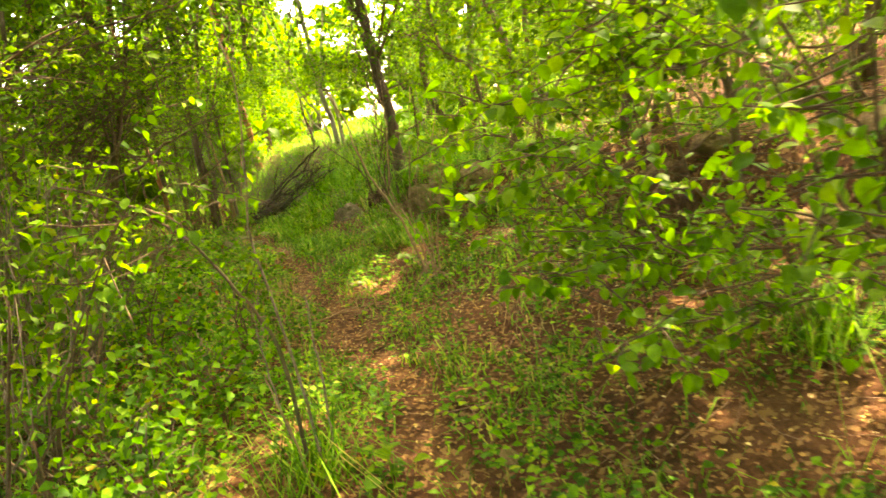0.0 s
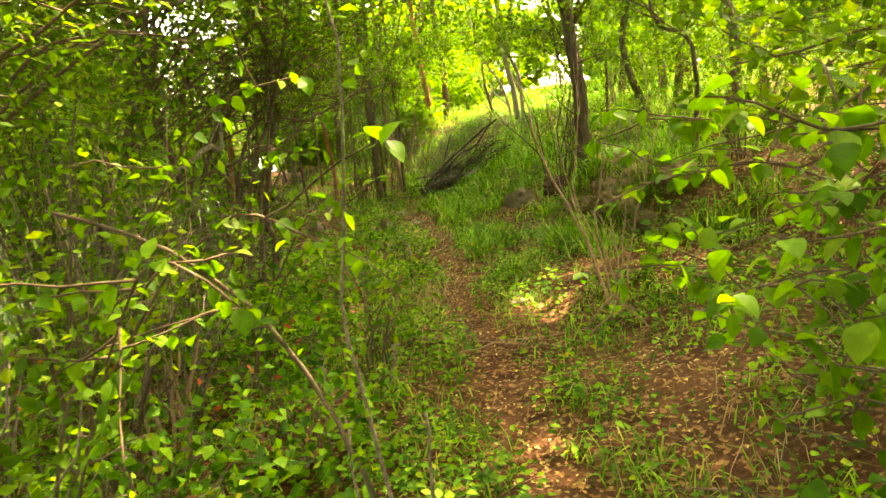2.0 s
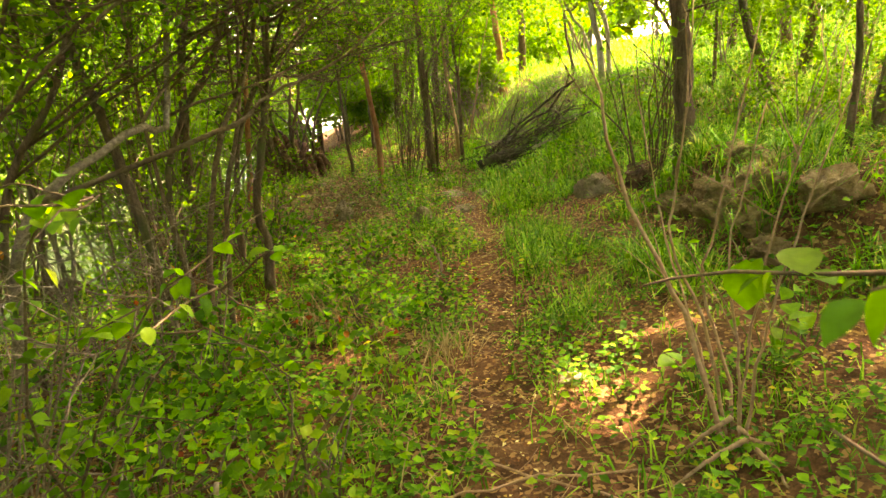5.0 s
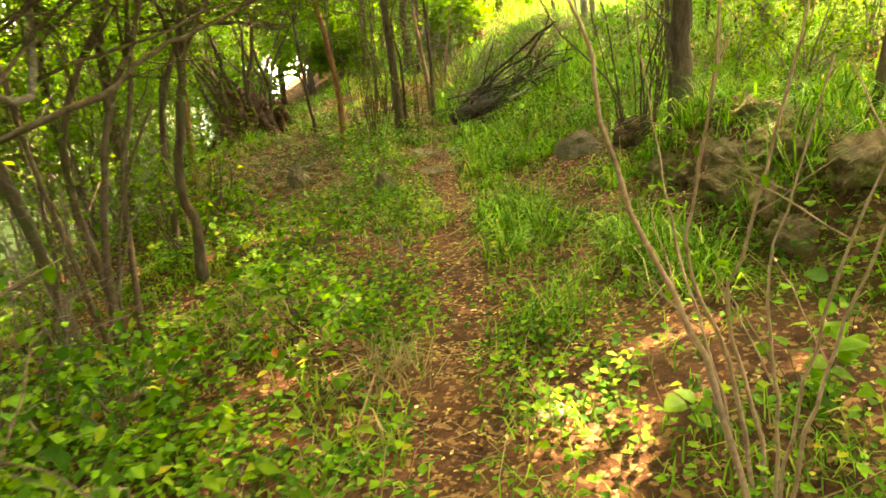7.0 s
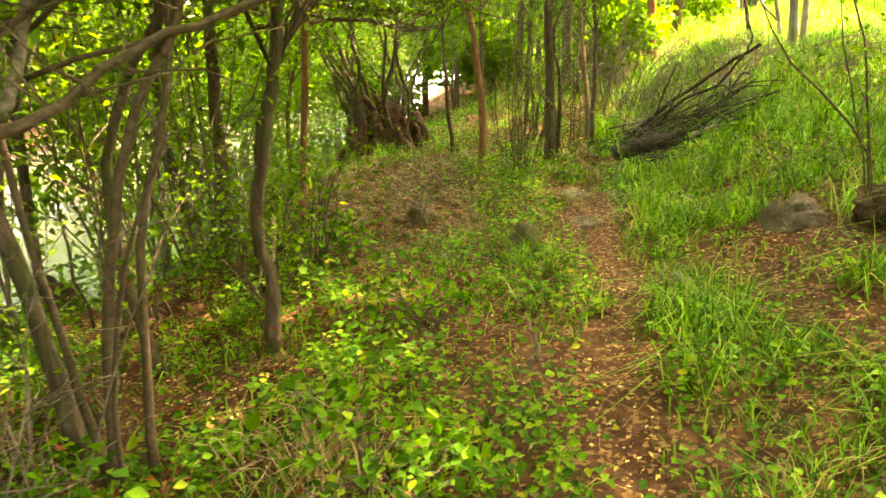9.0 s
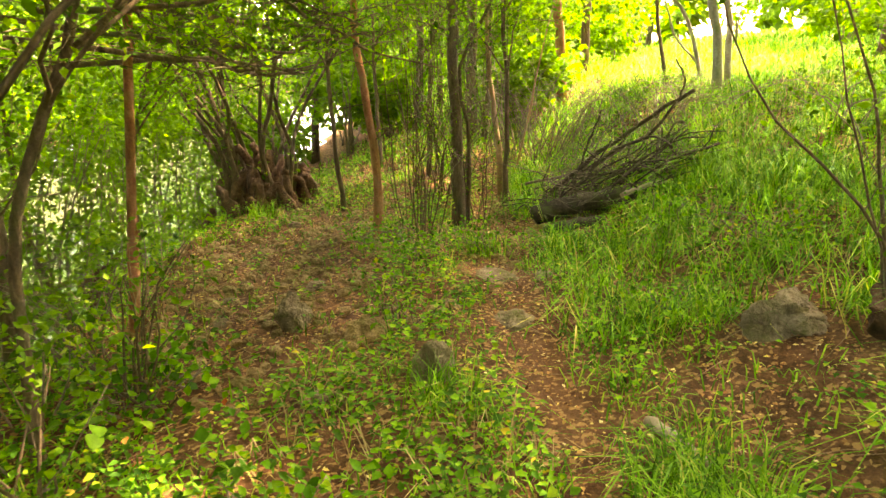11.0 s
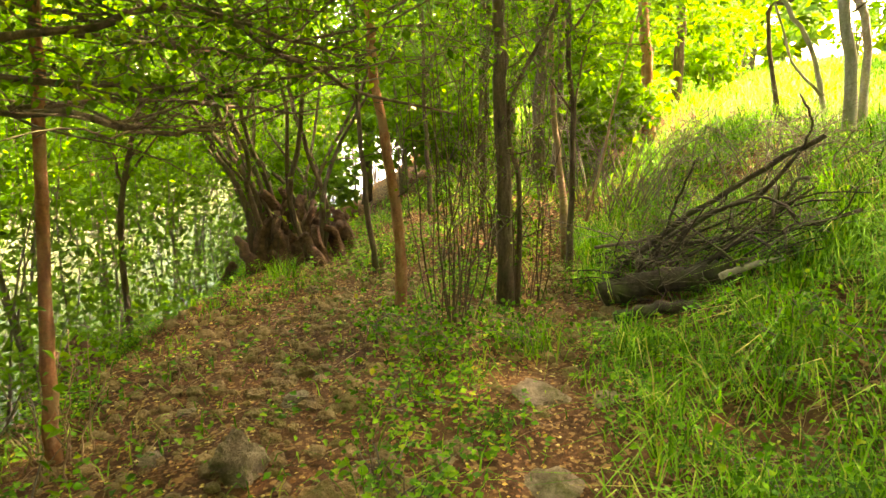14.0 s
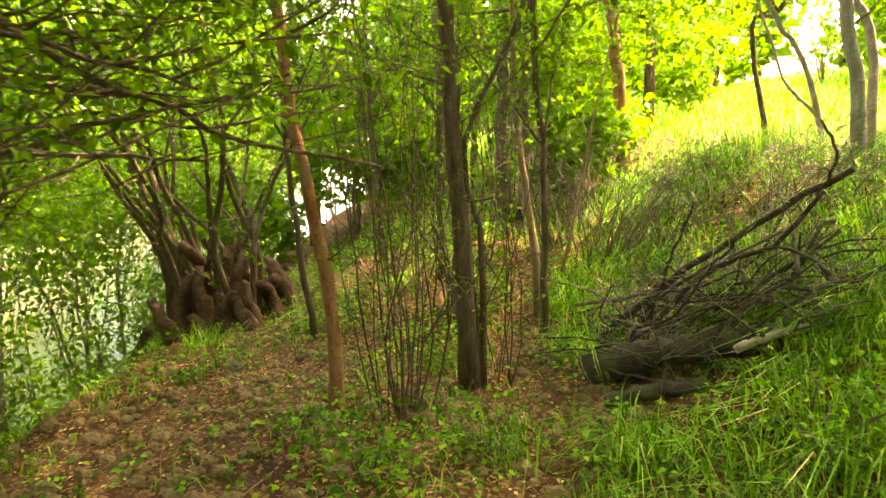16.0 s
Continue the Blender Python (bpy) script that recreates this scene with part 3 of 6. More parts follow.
clump_stems(-4.6, 13.25, 12, 2.7, 0.007, 0.45, M_BRANCH, "thin leafy shoots round the foot of a tree", leafy=12, leaf_len=0.04, shoots=4, base_spread=0.15)
clump_stems(-5.45, 14.1, 12, 3.0, 0.011, 0.6, M_BRANCH, "upright thicket of thin brown stems", leafy=12, leaf_len=0.045, shoots=4, base_spread=0.25)
clump_stems(-4.85, 12.55, 18, 3.0, 0.0075, 0.55, M_BRANCH, "thicket of thin upright olive brown shoots", leafy=9, leaf_len=0.035, shoots=4, base_spread=0.2)
def leaning_sapling():
    """Bare tan stems rising from one foot, the longest leaning over the path."""
    lines = [([(-0.33, 6.03, -0.05), (-0.38, 6.06, 0.19), (-0.48, 6.06, 0.55), (-0.57, 6.06, 0.77), (-0.71, 6.05, 1.07), (-0.81, 6.04, 1.4), (-0.84, 6.04, 1.6), (-0.95, 6.05, 1.85)], 0.013),
             ([(-0.31, 6.1, -0.05), (-0.38, 6.2, 0.3), (-0.47, 6.21, 0.64), (-0.57, 6.21, 0.87), (-0.57, 6.21, 1.11), (-0.52, 6.21, 1.52), (-0.5, 6.25, 1.9)], 0.009),
             ([(-0.3, 6.1, -0.05), (-0.34, 6.25, 0.3), (-0.45, 6.31, 0.68), (-0.39, 6.31, 0.99), (-0.34, 6.3, 1.34), (-0.25, 6.35, 1.8)], 0.009)]
    lines += [([(-0.28, 6.05, -0.05), (-0.3, 6.15, 0.45), (-0.34, 6.2, 0.9), (-0.22, 6.25, 1.5)], 0.008), ([(-0.27, 6.02, -0.05), (-0.22, 6.05, 0.5), (-0.1, 6.1, 1.0), (0.05, 6.15, 1.5)], 0.008),
             ([(-0.29, 6.0, -0.05), (-0.27, 6.0, 0.5), (-0.18, 5.95, 1.1), (-0.05, 5.95, 1.6)], 0.007), ([(-0.34, 6.08, -0.05), (-0.44, 6.2, 0.4), (-0.62, 6.4, 0.9), (-0.75, 6.55, 1.5)], 0.007)]
    parts, made = [], []
    br = Tubes()
    for pts, r in lines:
        t = Tubes()
        q = bent(pts, 18, 0.004)
        t.add(q, taper(18, r, r * 0.35), 7)
        parts.append(t.build("stem", M_CANE))
        for s in sprout(q, 3, 0.4, 0.003, 0.4, 1.0, 0.6, 0.9):
            br.add(s[0], taper(len(s[0]), 0.003, 0.0015), 4)
            made.append(s)
    parts.append(tagged(br.build("twigs", M_CANE), kind="stuff"))
    p, a = along(made, 6)
    parts.append(tagged(leaves("foliage", p, a, rng.uniform(0.03, 0.06, len(p)), M_BRIGHT), kind="stuff"))
    thing("sapling", (-0.3, 6.05, ground_z(-0.3, 6.05)), parts, "bare tan sapling whose thin stems lean over the path", "sapling")


leaning_sapling()
clump_stems(-1.15, 10.7, 14, 2.8, 0.012, 1.2, M_BRANCH, "multi-stemmed shrub rooted in the bank", leafy=7, leaf_len=0.05, base_spread=0.16)
clump_stems(-8.0, 14.0, 22, 3.8, 0.042, 2.2, M_BARK, "coppiced tree with many dark stems on the river bank", name="coppice_tree", leafy=9, leaf_len=0.07, lean=(-0.6, 0.0), shoot=0.9, shoots=6, base_spread=0.5)


# ---- woods behind and around ----


def wood_tree(x, y, height, r, mat, leaf=0.16, cr=2.4, clumps=24, per=50, label="slim dark woodland tree with a leafy crown that gives shade", group="woodland trees"):
    line = up_from(x, y, rng.normal(0, 0.4), rng.normal(0, 0.4), height)
    tree(line, r, r * 0.5, mat, label, (line[-1][0], line[-1][1], line[-1][2] - 0.3), cr, clumps, per, leaf, shoots=7, shoot_len=1.2, group=group, leafmat=M_CANOPY, twig_leaves=8, sides=6)


# spots with y below 0 are unseen trees, added to shade the start
spots = [(-5.8, 4.2), (-6.6, 6.0), (-7.2, 8.1), (-6.9, 9.6), (-5.2, 5.2), (-4.6, 3.2), (-7.9, 4.6), (-8.2, 11.2), (-3.9, 1.2), (-6.2, 1.4), (-9.3, 7.3), (-7.4, 17.6),
         (-9.2, 17.0), (-5.3, 20.8), (-8.6, 21.0), (-6.7, 24), (1.2, 12.2), (2.6, 9.6), (1.8, 7.2), (3.6, 6.0), (3.1, 3.3), (2.2, 14.8), (4.8, 11.5), (4.6, 1.2), (-1.0, -3.0), (2.4, -2.2), (-3.6, -2.6), (0.6, 17.8), (-2.2, -0.9), (1.7, -0.6), (-0.6, -4.6), (3.4, -0.4), (-4.9, -0.8), (0.2, -2.4)]
for x, y in spots:
    wood_tree(x, y, rng.uniform(5.0, 7.5), rng.uniform(0.05, 0.11) * (0.55 if x < -3.5 and y < 12 else 1.0), M_BARK)
# three added trees, mostly out of view, whose crowns shade path and mound
wood_tree(0.7, 15.6, 6.5, 0.08, M_BARK, cr=3.2, clumps=34)
wood_tree(0.2, 14.0, 6.2, 0.07, M_BARK, cr=2.6, clumps=24, per=46)
wood_tree(-0.4, 19.6, 7.0, 0.08, M_BARK, cr=2.8, clumps=28)


def far_woods():
    """The wood that closes the view all round: trunks and a deep wall of leaves."""
    t = Tubes()
    P, A, S = [], [], []
    n = 0
    while n < 215:
        x, y = rng.uniform(-38, 32), rng.uniform(-22, 52)
        s = x - path_x(y)
        d = np.hypot(x + 2, y - 8)
        river = -15.5 < s < -4.5
        clearing = -2.0 < s < 9.0 and 15 < y < 37
        if d < 13 or river or clearing:
            continue
        n += 1
        z = ground_z(x, y)
        H = rng.uniform(7, 12)
        t.add(bent([(x, y, z - 0.1), (x + rng.normal(0, 0.3), y, z + H / 2), (x + rng.normal(0, 0.6), y, z + H)], 7, 0.03), taper(7, rng.uniform(0.08, 0.16), 0.04), 5)
        for cz, cr, cl in ((0.78, 3.0, 10), (0.5, 2.8, 9), (0.2, 2.4, 11)):
            c, p, a, sz = crown(np.array((x, y, z + H * cz)), cr, cl, 17, 0.45 + 0.016 * max(d - 14, 0), 0.9)
            P.append(p), A.append(a), S.append(sz)
    lo = leaves("foliage", np.concatenate(P), np.concatenate(A), np.concatenate(S), M_CANOPY, 0.7, five=False)
    tagged(lo, kind="stuff")
    thing("far_woods", (-2, 30, ground_z(-2, 30)), [t.build("trunk", M_BARK), lo], "distant sunlit green woodland behind the clearing", "woods", kind="stuff")


far_woods()


# ---- undergrowth ----


def bush(x, y, height, rad, n, size, mat, label="leafy green bush in the undergrowth", low=0.1, five=True, stems=7, base=None, group="undergrowth bushes", stem_mat=None, clump=40, slim=0.58):
    """A bush: thin stems and clumps of leaves with gaps between them."""
    z = ground_z(x, y) if base is None else base
    k = max(6, n // clump)
    c = unit(rng.normal(0, 1, (k, 3))) * rng.uniform(0.3, 1.0, (k, 1)) ** 0.6
    c = np.stack([x + c[:, 0] * rad, y + c[:, 1] * rad, z + low + (height - low) * (0.5 + 0.5 * c[:, 2])], -1)
    p = np.repeat(c, clump, 0) + rng.normal(0, 0.17 * min(1.6, 0.5 + 0.5 * rad), (k * clump, 3)) * (1, 1, 0.7)
    p = p[p[:, 2] > z + 0.03]
    ax = rng.normal(0, 1, p.shape) * (1, 1, 0.55) - (0, 0, 0.2)
    parts = []
    br = Tubes()
    near = -5.5 < x < 1.5 and y < 11
    for _ in range(stems):
        q = c[rng.integers(k)]
        b = np.array([x + rng.normal(0, 0.06), y + rng.normal(0, 0.06), z - 0.04])
        m = b + (q - b) * (0.3, 0.3, 0.55) + rng.normal(0, 0.06, 3)
        t = Tubes() if near else br
        t.add(bent([b, m, q], 6, 0.008), taper(6, 0.006 + 0.004 * height, 0.003), 4)
        if near:
            parts.append(t.build("stem", stem_mat or M_BRANCH))
    for q in c if near else c[::3]:
        b = np.array([x, y, z]) + (q - (x, y, z)) * rng.uniform(0.35, 0.7)
        br.add(bent([b, (b + q) / 2 + rng.normal(0, 0.06, 3), q], 4, 0.006), taper(4, 0.006, 0.002), 3)
    parts.append(tagged(br.build("branches", M_TWIG), kind="stuff"))
    parts.append(tagged(leaves("foliage", p, ax, rng.uniform(0.6, 1.3, len(p)) * size, mat, slim, five=five), kind="stuff"))
    return thing("bush", (x, y, z), parts, label, "bush", group)


def undergrowth():
    # tall leafy bushes beside the start of the walk
    for x, y, h, r, n in [(-2.0, 2.5, 1.9, 0.55, 1100), (-2.5, 3.5, 2.3, 0.75, 1700), (-3.1, 2.4, 2.8, 0.9, 1700), (-3.3, 4.5, 2.5, 0.8, 1500), (-4.2, 3.4, 3.0, 1.0, 1500), (-1.7, 5.0, 0.9, 0.3, 250)]:
        bush(x, y, h, r, n, 0.05, M_LEAF, low=0.35)
    for x, y, h, r, n in [(-1.5, 2.6, 0.5, 0.4, 500), (-2.0, 3.2, 0.55, 0.5, 600), (-1.75, 4.0, 0.5, 0.45, 500), (-2.5, 5.0, 0.6, 0.5, 600), (-2.9, 6.0, 0.5, 0.5, 600), (-3.3, 5.4, 0.8, 0.6, 700), (-2.6, 7.0, 0.35, 0.45, 400), (-4.75, 9.15, 0.35, 0.45, 420), (-3.4, 8.4, 0.3, 0.4, 350), (-4.6, 11.95, 0.25, 0.35, 260), (-4.15, 12.35, 0.3, 0.35, 260), (-5.05, 12.1, 0.3, 0.3, 200), (-4.35, 11.2, 0.2, 0.35, 220), (-3.9, 10.5, 0.2, 0.3, 160), (-2.6, 12.6, 0.35, 0.5, 360), (-1.9, 12.0, 0.35, 0.5, 360), (-2.4, 11.2, 0.25, 0.4, 260)]:
        bush(x, y, h, r, n, 0.055 if y < 10.5 else 0.036, M_HERB, "low bramble and nettle patch beside the footpath", low=0.05, stems=5, clump=14, slim=0.75)
    for x, y, h, r, n in [(-4.5, 8.3, 0.9, 0.5, 420), (-4.9, 9.2, 1.1, 0.5, 420), (-4.3, 7.0, 0.8, 0.45, 380), (-5.3, 8.0, 1.4, 0.6, 520), (-5.5, 9.3, 1.2, 0.5, 380)]:
        bush(x, y, h, r, n, 0.05, M_LEAF, "ragged leafy bush among thin trees", low=0.1, stems=9)
    # darker thicket between path and river
    for x, y, h, r, n in [(-5.0, 4.4, 3.0, 1.0, 1300), (-5.0, 5.8, 3.0, 0.9, 1100), (-5.6, 7.2, 3.0, 1.0, 1100), (-6.2, 8.6, 2.9, 1.0, 1000), (-6.0, 3.0, 3.4, 1.2, 1300), (-6.9, 5.6, 3.4, 1.2, 1200), (-7.2, 9.8, 3.0, 1.0, 1000), (-4.6, 2.0, 3.2, 1.1, 1300)]:
        bush(x, y, h, r, n, 0.06, M_LEAF, "tall shady bush between the path and the river", low=0.9, five=False)
    # curtain of sunlit leaves along the river
    for y in np.arange(1.0, 26.0, 1.05):
        e = float(np.interp(y, [0, 6, 9], [1.6, 0.9, 0.0]))
        x = float(path_x(y)) - e - rng.uniform(4.9, 6.2)
        bush(x, y, rng.uniform(4.8, 6.0), 1.25, 2000, 0.1, M_BRIGHT, "sunlit bush leaning over the river bank", low=1.0 if y > 11.5 else 0.4, five=False, group="river bank bushes", stems=3)
    for y in np.arange(10.5, 19.0, 0.8):
        x = float(path_x(y)) - rng.uniform(3.8, 4.7)
        bush(x, y, rng.uniform(0.45, 0.8), 0.4, 420, 0.06, M_BRIGHT, "fresh green plants on the river bank", low=0.05, five=False, group="river bank plants", stems=4, clump=14)
    for y in (9.6, 10.2, 10.8, 11.4, 12.3, 13.4, 14.6, 15.3, 16.0, 16.8, 17.6, 18.4):
        x = float(path_x(y)) - rng.uniform(4.5, 5.4)
        bush(x, y, rng.uniform(2.2, 3.2), 0.7, 700, 0.08, M_BRIGHT, "light green bush at the water edge", low=0.25, five=False, group="river bank bushes", stems=2)
    for y in np.arange(10.6, 16.4, 0.65):
        x = float(path_x(y)) - rng.uniform(4.3, 5.3)
        bush(x, y, rng.uniform(2.6, 3.4), 0.8, 620, 0.07, M_BRIGHT, "light green bush with boughs hanging over the water", low=1.15, five=False, group="river bank bushes", stems=2)
    for y in np.arange(-4.0, 34.0, 2.1):
        e = float(np.interp(y, [0, 6, 9], [1.6, 0.9, 0.0]))
        x = float(path_x(y)) - e - rng.uniform(13.0, 15.5)
        bush(x, y, rng.uniform(7.0, 10.0), 2.2, 1700, 0.3, M_BRIGHT, "bright bushes on the far river bank", low=0.2, five=False, group="far bank bushes", stems=5)
    # the slope on the uphill side
    more_on_slope = [(0.3, 11.5, 1.2, 0.6, 500), (1.1, 13.3, 1.8, 0.8, 800), (-0.3, 13.1, 0.9, 0.6, 500), (1.7, 10.5, 1.6, 0.7, 700), (0.9, 8.7, 1.1, 0.5, 450), (-1.2, 14.6, 0.8, 0.6, 450), (-0.5, 16.6, 1.6, 0.9, 700), (2.9, 6.3, 1.5, 0.7, 800), (3.5, 7.4, 1.7, 0.8, 800), (2.3, 5.9, 1.2, 0.6, 600), (3.7, 4.9, 1.6, 0.8, 900), (2.7, 8.7, 1.4, 0.7, 700), (3.3, 2.4, 1.8, 0.7, 900), (4.6, 6.2, 2.2, 1.0, 1000)]
    for x, y, h, r, n in [(2.7, 3.3, 2.2, 0.8, 1300), (3.0, 5.2, 2.4, 0.9, 1300), (2.4, 7.4, 1.8, 0.7, 900), (1.3, 9.9, 1.9, 0.7, 800), (0.5, 12.4, 1.9, 0.8, 900), (2.2, 11.4, 2.4, 0.9, 1000), (0.0, 14.6, 1.7, 0.8, 900), (3.6, 8.6, 2.6, 1.0, 1200), (2.0, 1.7, 2.4, 0.7, 1200), (4.4, 13.4, 3.0, 1.2, 1200), (1.7, 16.8, 2.6, 1.1, 1100), (4.2, 3.6, 3.2, 1.1, 1300), (1.0, 5.6, 0.5, 0.4, 350), (0.7, 4.4, 0.35, 0.4, 350)] + more_on_slope:
        bush(x, y, h, r, n, 0.055, M_LEAF, "leafy bush on the sloping bank", low=0.15, five=False, group="bank bushes")
    # bushes round the clearing and at the end of the view
    near_edge = [(-8.3, 16.8, 2.6, 0.9), (-5.4, 17.3, 1.2, 0.7), (-5.9, 18.6, 2.2, 0.9), (-9.4, 15.9, 1.2, 0.7), (-9.6, 18.6, 2.6, 1.0), (-8.0, 17.6, 1.2, 0.6), (-11.5, 24.0, 5.0, 1.8), (-9.0, 22.8, 4.0, 1.4), (5.5, 14.8, 3.5, 1.4), (5.2, 9.0, 3.5, 1.4), (3.2, 13.0, 2.5, 1.0), (6.0, 6.0, 3.8, 1.5), (0.2, 20.4, 2.0, 1.0)]
    for x, y, h, r in near_edge + [(-8.8, 19.0, 3.0, 1.3), (-6.9, 20.6, 3.2, 1.4), (-10.5, 21.5, 4.0, 1.6), (-7.5, 25.0, 4.5, 1.8), (-8.6, 28.5, 5.5, 2.0), (-6.0, 30.5, 5.5, 2.2), (-3.0, 31.5, 5.5, 2.2), (0.0, 31.0, 5.2, 2.0), (2.8, 28.0, 5.2, 2.0), (4.4, 24.0, 4.8, 1.8), (-5.2, 23.2, 2.2, 1.0), (-0.6, 24.0, 2.2, 1.2), (-12.5, 26.0, 5.0, 2.0), (4.5, 18.0, 3.6, 1.5)]:
        bush(x, y, h, r, 1500, 0.1 + 0.06 * r, M_BRIGHT, "sunlit bush at the edge of the clearing", low=0.2, five=False, group="clearing bushes")


undergrowth()
clump_stems(-2.45, 3.95, 8, 1.7, 0.011, 0.45, M_CANE, "bunch of bare orange brown canes", leafy=3, leaf_len=0.05, shoots=1)
clump_stems(-5.75, 9.95, 12, 0.7, 0.007, 0.35, M_CANE, "dry broken stalks round a tree foot", leafy=0, shoots=1, shoot=0.2, base_spread=0.25)
for x, y in [(-4.7, 5.7), (-5.3, 7.7), (-6.1, 7.0), (-5.9, 8.9), (-5.6, 6.3), (-4.5, 4.4)]:
    clump_stems(x, y, 11, 3.2, 0.014, 1.1, M_BRANCH, "multi-stemmed olive brown thicket shrub with small leaves", leafy=15, leaf_len=0.05, shoots=4, shoot=0.7, group="thicket shrubs", base_spread=0.18)


def forked_sapling():
    """Bare thin stems in a tuft of grass, one broken and arching."""
    parts = []
    lines = []
    for pts, a, b, m in [([(-0.77, 2.8, -0.05), (-0.79, 2.79, 0.43), (-0.83, 2.78, 0.9), (-0.86, 2.77, 1.12), (-0.83, 2.78, 1.42), (-0.79, 2.79, 1.75), (-0.86, 2.85, 2.1), (-0.8, 2.95, 2.4)], 0.007, 0.002, M_TWIG),
                         ([(-0.82, 2.78, -0.05), (-0.84, 2.77, 0.6), (-0.89, 2.76, 0.79), (-1.0, 2.83, 0.94), (-1.11, 2.79, 1.17), (-1.32, 2.69, 1.38), (-1.51, 2.59, 1.49)], 0.01, 0.004, M_BARK),
                         ([(-0.74, 2.83, -0.05), (-0.71, 2.85, 0.4), (-0.72, 2.9, 0.85)], 0.007, 0.004, M_TWIG),
                         ([(-0.85, 2.84, -0.05), (-0.95, 2.9, 0.4), (-0.98, 2.95, 0.8)], 0.006, 0.003, M_TWIG),
                         ([(-0.8, 2.72, -0.05), (-0.86, 2.7, 0.35), (-0.9, 2.66, 0.6)], 0.006, 0.003, M_CANE)]:
        t = Tubes()
        q = bent(pts, 16, 0.004)
        t.add(q, taper(16, a, b), 7)
        parts.append(t.build("stem", m))
        lines.append((q, a))
    p, a = along(lines[:2], 22)
    k = p[:, 2] > 0.75
    parts.append(tagged(leaves("foliage", p[k], a[k], rng.uniform(0.03, 0.055, k.sum()), M_BRIGHT), kind="stuff"))
    thing("sapling", (-0.8, 2.78, ground_z(-0.8, 2.78)), parts, "bare forked sapling with a broken arching stem", "sapling")


forked_sapling()


def broad_leaf_mesh(name, slim):
    """One broad leaf a metre long: pointed, folded at the rib, drooping."""
    u = np.array([0.0, 0.15, 0.35, 0.55, 0.75, 0.9, 1.0])
    w = np.array([0.0, 0.3, 0.5, 0.5, 0.36, 0.16, 0.0]) * slim
    z = -0.28 * u**2
    rib = np.stack([u, 0 * u, z], -1)
    lf = np.stack([u, w, z + w * 0.3], -1)[1:-1]
    rt = np.stack([u, -w, z + w * 0.3], -1)[1:-1]
    v = np.concatenate([rib, lf, rt])
    n = len(u)
    f = []
    for k in range(n - 1):
        for o, flip in ((n - 1, 0), (n - 1 + n - 2, 1)):
            a, b = o + k, o + k + 1
            q = [k, k + 1] + ([b] if k + 1 < n - 1 else []) + ([a] if k > 0 else [])
            f.append(q[::-1] if flip else q)
    me = bpy.data.meshes.new(name)
    me.from_pydata([tuple(c) for c in v], [], f)
    me.polygons.foreach_set("use_smooth", [True] * len(f))
    me.materials.append(M_BIGLEAF)
    return me


LEAF_MESHES = [broad_leaf_mesh("broad_leaf", s) for s in (0.75, 0.9, 0.62)]


def broad_branch_shrub(x, y, branches, label, per=11, size=0.075, side=1, parts_most=300, shoots=15):
    """A shrub whose arching branches carry broad leaves, each a part of its own."""
    z = ground_z(x, y)
    parts = []
    made = []
    tw = Tubes()
    for pts in branches:
        q = bent([(x, y, z - 0.04), (x - 0.12 * side, y, z + 0.55 * pts[0][2])] + pts, 18, 0.006)
        t = Tubes()
        t.add(q, taper(18, 0.007, 0.0022), 6)
        parts.append(t.build("stem", M_BRANCH))
        made.append((q[5:], 0.004))
        for s in sprout(q, shoots, 0.34, 0.004, 0.26, 1.0, 0.9, 0.0):
            tw.add(s[0], taper(len(s[0]), 0.004, 0.0018), 4)
            made.append(s)
    p, a = along(made, per, 0.015)
    k = side * (p[:, 0] + 0.32 - 0.26 * side + 0.19 * (p[:, 1] - 2.5)) > 0
    p, a = p[k], a[k]
    parts.append(tagged(tw.build("twigs", M_BRANCH), kind="stuff"))
    pick = rng.permutation(len(p))
    rest = pick[parts_most:]
    if len(rest):
        me = LEAF_MESHES[0]
        base = np.array([v.co for v in me.vertices])
        faces = [tuple(f.vertices) for f in me.polygons]
        vs, fs = [], []
        for c, d in zip(p[rest], a[rest]):
            m = Matrix.Translation(c) @ Vector(d + np.array([0, 0, -0.2])).to_track_quat("X", "Z").to_matrix().to_4x4() @ pose(0, 0, 0, rng.normal(0, 25), 0, 0) @ Matrix.Scale(size * rng.uniform(0.6, 1.25), 4)
            m = np.array(m)
            fs += [tuple(i + len(vs) * len(base) for i in f) for f in faces]
            vs.append(base @ m[:3, :3].T + m[:3, 3])
        joined = bpy.data.meshes.new("foliage")
        joined.from_pydata([tuple(c) for c in np.concatenate(vs)], [], fs)
        joined.polygons.foreach_set("use_smooth", [True] * len(fs))
        joined.materials.append(M_BROADJOINED)
        parts.append(tagged(new("foliage", joined), kind="stuff"))
    for c, d in zip(p[pick[:parts_most]], a[pick[:parts_most]]):
        d = d + np.array([0, 0, -0.2])
        ob = new("leaf", LEAF_MESHES[rng.integers(3)])
        s = size * rng.uniform(0.6, 1.25)
        turn = Vector(d).to_track_quat("X", "Z").to_matrix().to_4x4()
        ob.matrix_world = Matrix.Translation(c) @ turn @ pose(0, 0, 0, rng.normal(0, 25), 0, 0) @ Matrix.Scale(s, 4)
        parts.append(ob)
    ob = new("shrub")
    ob.location = (x, y, z)
    for q in parts:
        q.parent = ob
        q.matrix_parent_inverse = Matrix.Translation((-x, -y, -z))
    return tagged(ob, label, "shrub")


